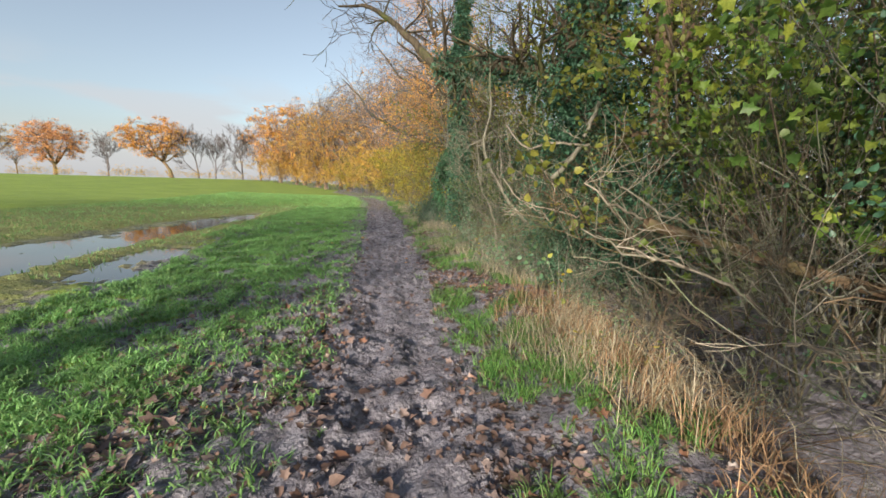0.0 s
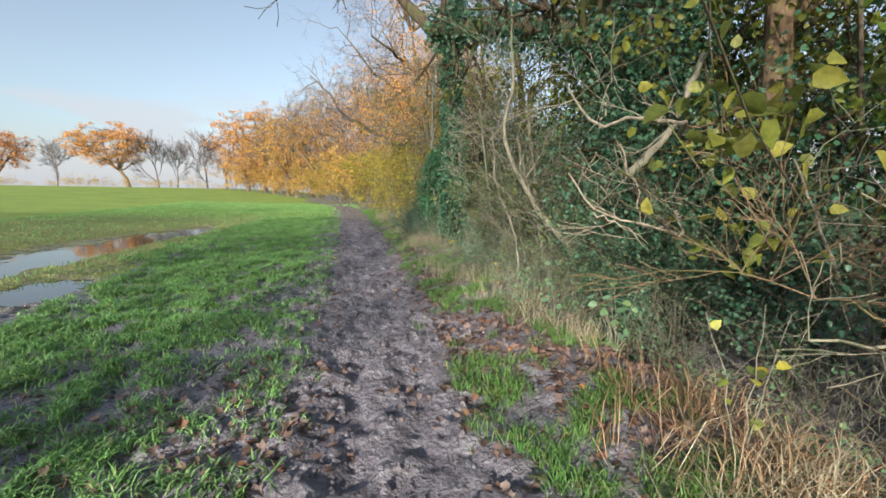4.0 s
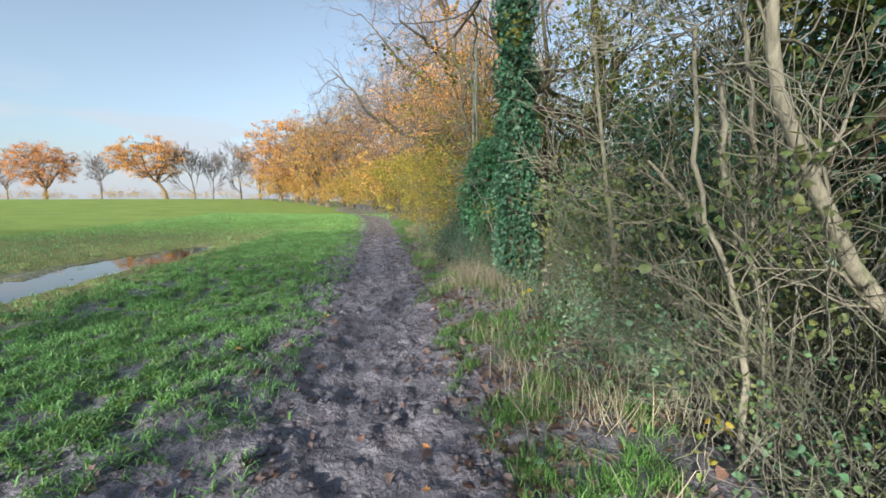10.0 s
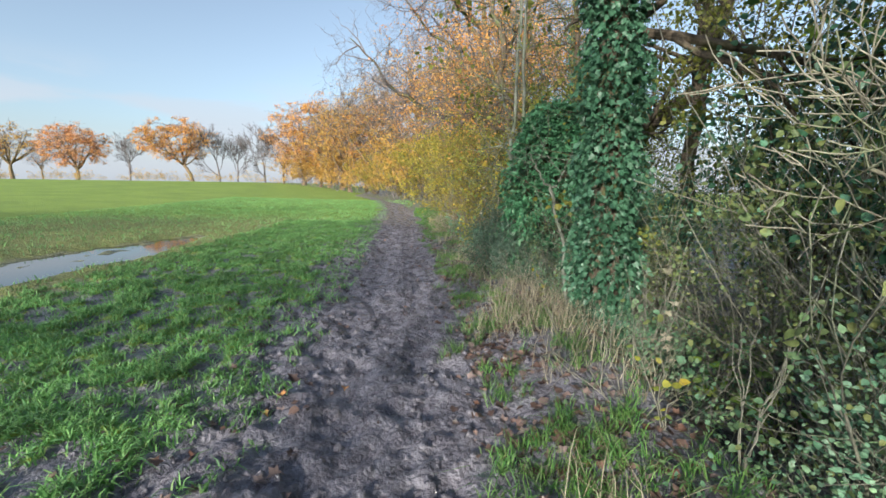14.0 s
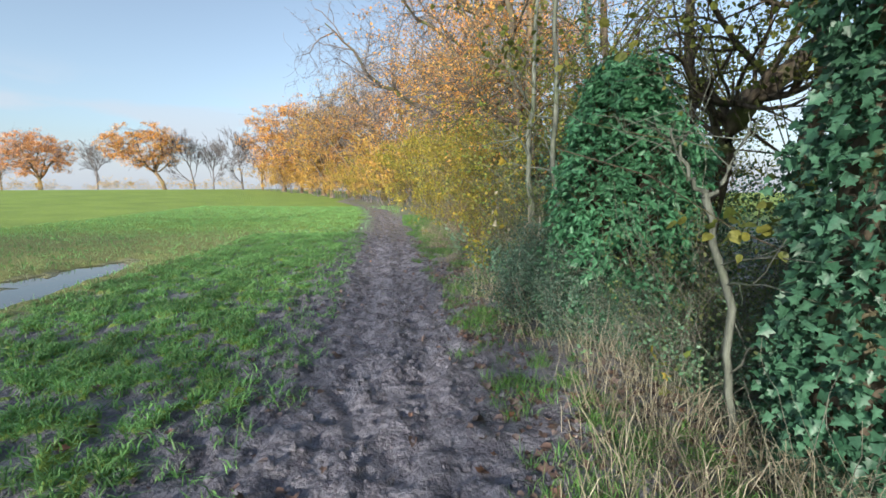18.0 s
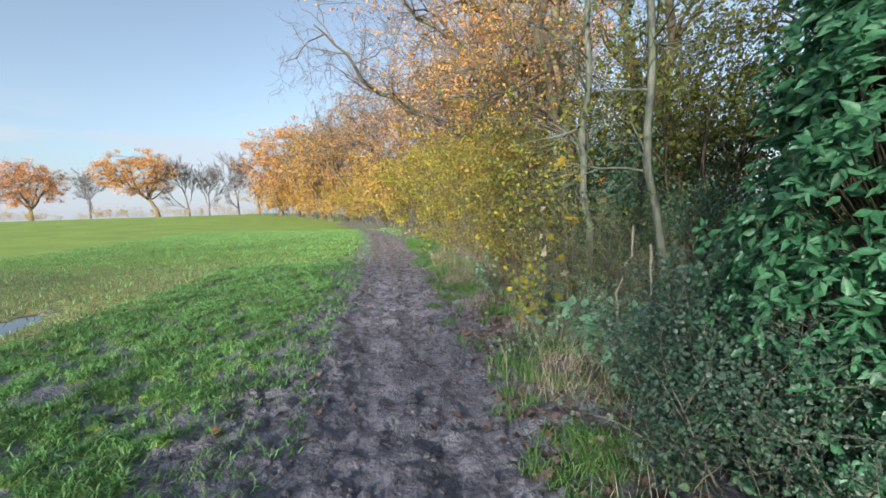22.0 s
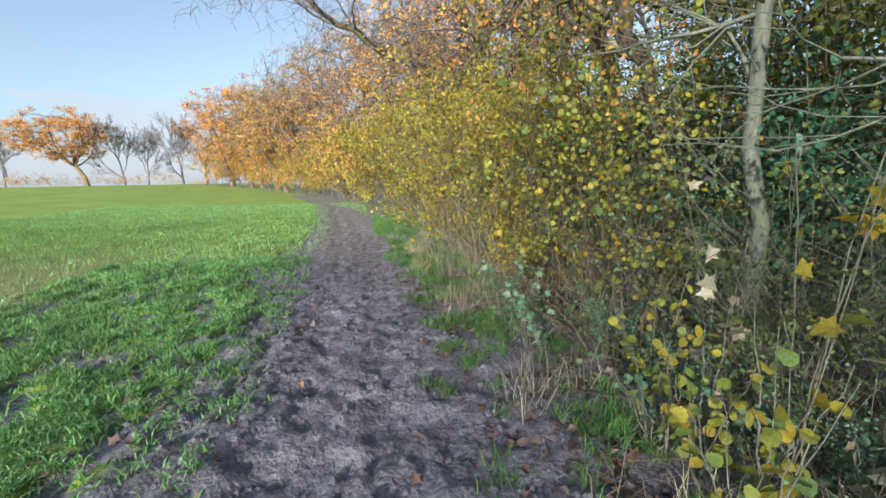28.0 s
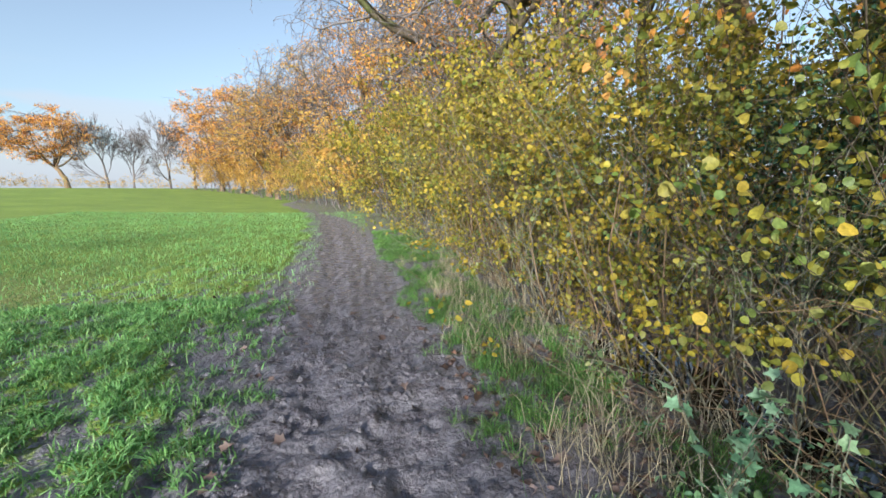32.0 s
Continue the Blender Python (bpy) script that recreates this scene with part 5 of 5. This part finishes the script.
spray(306, 1.95, 3.9, 0.35, 24, LEMON, 0.05, "long", "bright yellow green herb in the sun", "herb", 6)
spray(307, 1.75, 11.9, 0.6, 14, LEMON, 0.05, "ovate", "bramble shoot with a few yellow leaves", "bramble_shoot", 3)
spray(308, 1.7, 9.0, 0.5, 12, LEMON, 0.05, "ovate", "bramble shoot with a few yellow leaves", "bramble_shoot", 3)
spray(309, 1.9, 11.5, 1.0, 40, BRAMBLE, 0.045, "ovate", "upright bramble full of pale blue green leaves", "bramble_shoot", 7)
spray(310, 1.95, 14.6, 0.4, 8, LEMON, 0.07, "lobed", "maple shoot with large yellow leaves", "maple_shoot", 3)
spray(311, 2.3, 12.9, 1.3, 10, STRAW, 0.09, "lobed", "maple shoot holding withered pale leaves", "maple_shoot", 4)
spray(312, 2.2, 19.4, 0.75, 12, STRAW, 0.08, "lobed", "shoot holding withered pale leaves", "maple_shoot", 4)
spray(313, 2.4, 21.8, 0.6, 12, LEMON, 0.07, "lobed", "shoot with a few yellow leaves over the ditch", "maple_shoot", 4)
spray(330, 1.5, 18.1, 0.55, 40, PALE, 0.11, "ovate", "bramble shoot with large pale green leaves", "bramble_shoot", 5)
spray(331, 1.8, 17.9, 0.6, 46, PALE, 0.12, "ovate", "bramble shoot with large pale green leaves", "bramble_shoot", 6)
spray(332, 1.92, 17.5, 0.6, 46, PALE, 0.12, "ovate", "bramble shoot with large pale green leaves", "bramble_shoot", 5)
spray(333, 1.95, 18.25, 0.55, 40, PALE, 0.11, "ovate", "bramble shoot with large pale green leaves", "bramble_shoot", 5)
spray(334, 1.45, 18.75, 0.4, 34, PALE, 0.06, "ovate", "bramble shoot crowded with small pale leaves", "bramble_shoot", 6)
spray(335, 1.55, 19.7, 0.85, 44, LEMON, 0.06, "round", "hazel shoot hung with round lemon yellow leaves", stems=6)
spray(336, 1.5, 19.3, 1.0, 40, LEMON, 0.065, "round", "hazel shoot hung with round lemon yellow leaves", stems=6)
spray(337, 1.42, 19.35, 0.6, 30, LEMON, 0.06, "round", "hazel shoot hung with round lemon yellow leaves", stems=5)
spray(338, 2.1, 19.7, 2.2, 22, YELLOW, 0.11, "lobed", "maple shoot holding broad yellow leaves", "maple_shoot", 4, (-0.25, -0.3))
spray(339, 2.3, 20.4, 1.9, 20, STRAW, 0.1, "lobed", "maple shoot holding withered pale leaves", "maple_shoot", 4, (-0.3, -0.2))
spray(340, 1.42, 22.3, 0.75, 60, PALE, 0.07, "lobed", "tall pale green herb with lobed leaves", "herb", 8)
spray(341, 1.5, 21.9, 0.6, 40, PALE, 0.07, "lobed", "tall pale green herb with lobed leaves", "herb", 6)
spray(342, 1.4, 21.2, 0.55, 40, PALE, 0.06, "lobed", "tall pale green herb with lobed leaves", "herb", 6)
spray(343, 2.3, 10.75, 0.7, 46, PALE, 0.08, "ovate", "bramble shoot with broad green leaves", "bramble_shoot", 7)
spray(344, 2.7, 10.5, 0.6, 40, PALE, 0.09, "ovate", "bramble shoot with broad green leaves", "bramble_shoot", 7)
spray(345, 2.55, 12.6, 0.8, 50, GREEN, 0.07, "ovate", "bramble shoot with broad yellowing leaves", "bramble_shoot", 7)
spray(346, 2.75, 12.2, 0.7, 50, GREEN, 0.07, "ovate", "bramble shoot with broad yellowing leaves", "bramble_shoot", 7)
spray(347, 1.8, 7.3, 0.75, 30, BRAMBLE, 0.075, "ovate", "bramble shoot with broad green leaves", "bramble_shoot", 6)
spray(348, 2.0, 6.6, 0.7, 26, BRAMBLE, 0.075, "ovate", "bramble shoot with broad green leaves", "bramble_shoot", 6)
for k, (x, y) in enumerate([(1.35, 22.0), (1.5, 22.9), (1.35, 21.3), (1.6, 23.8), (1.45, 19.9), (1.3, 25.0)]):
    spray(320 + k, x, y, 0.4, 40, BRAMBLE, 0.045, "long", "feathery pale green herb at the path's edge", "herb", 7)


def stone(seed, x, y, r, mat, label):
    rng = np.random.default_rng(seed)
    bm = bmesh.new()
    bmesh.ops.create_icosphere(bm, subdivisions=2, radius=r)
    for v in bm.verts:
        v.co *= 1 + 0.25 * noise.noise(v.co * (1.6 / r) + Vector((seed, 0, 0)))
        v.co.z *= 0.65
    me = bpy.data.meshes.new("stone")
    bm.to_mesh(me)
    bm.free()
    me.materials.append(mat)
    for p in me.polygons:
        p.use_smooth = True
    ob = new("stone", me)
    ob.location = (x, y, float(ground_z(x, y)) + r * 0.25)
    ob.rotation_euler = (0, 0, rng.uniform(0, 6))
    tagged(ob, label, "stone")


for k, (x, y, r) in enumerate([(0.52, 16.03, 0.022), (0.46, 10.0, 0.03), (-0.95, 8.2, 0.025), (0.35, 12.9, 0.02), (0.6, 8.3, 0.03), (-0.2, 18.4, 0.018), (0.3, 5.2, 0.02), (0.75, 20.9, 0.03), (-1.3, 12.2, 0.025), (0.1, 22.6, 0.025)]):
    stone(400 + k, x, y, r, BARK_SILVER, "small pale stone in the mud")
r4 = np.random.default_rng(44)
for k in range(120):
    y = r4.uniform(1.8, 24)
    x = float(path_mid(y)) + r4.choice([-1, 1]) * r4.uniform(0.25, 1.5)
    g = Geo()
    way = np.array([[r4.normal(0, 1), r4.normal(0, 1), 0.1]])
    g.leaves(np.zeros((1, 3)), way, r4.uniform(0.045, 0.085), "lobed", r4.uniform(0.4, 0.9), r4, 0.75)
    ob = new("fallen_leaf", g.mesh("fallen_leaf", FALLEN if k % 7 else RUSSET))
    ob.location = (x, y, float(ground_z(x, y)) + 0.025)
    tagged(ob, "curled brown leaf lying on the mud" if k % 7 else "curled orange leaf lying on the mud", "leaf", "fallen leaves on the path")
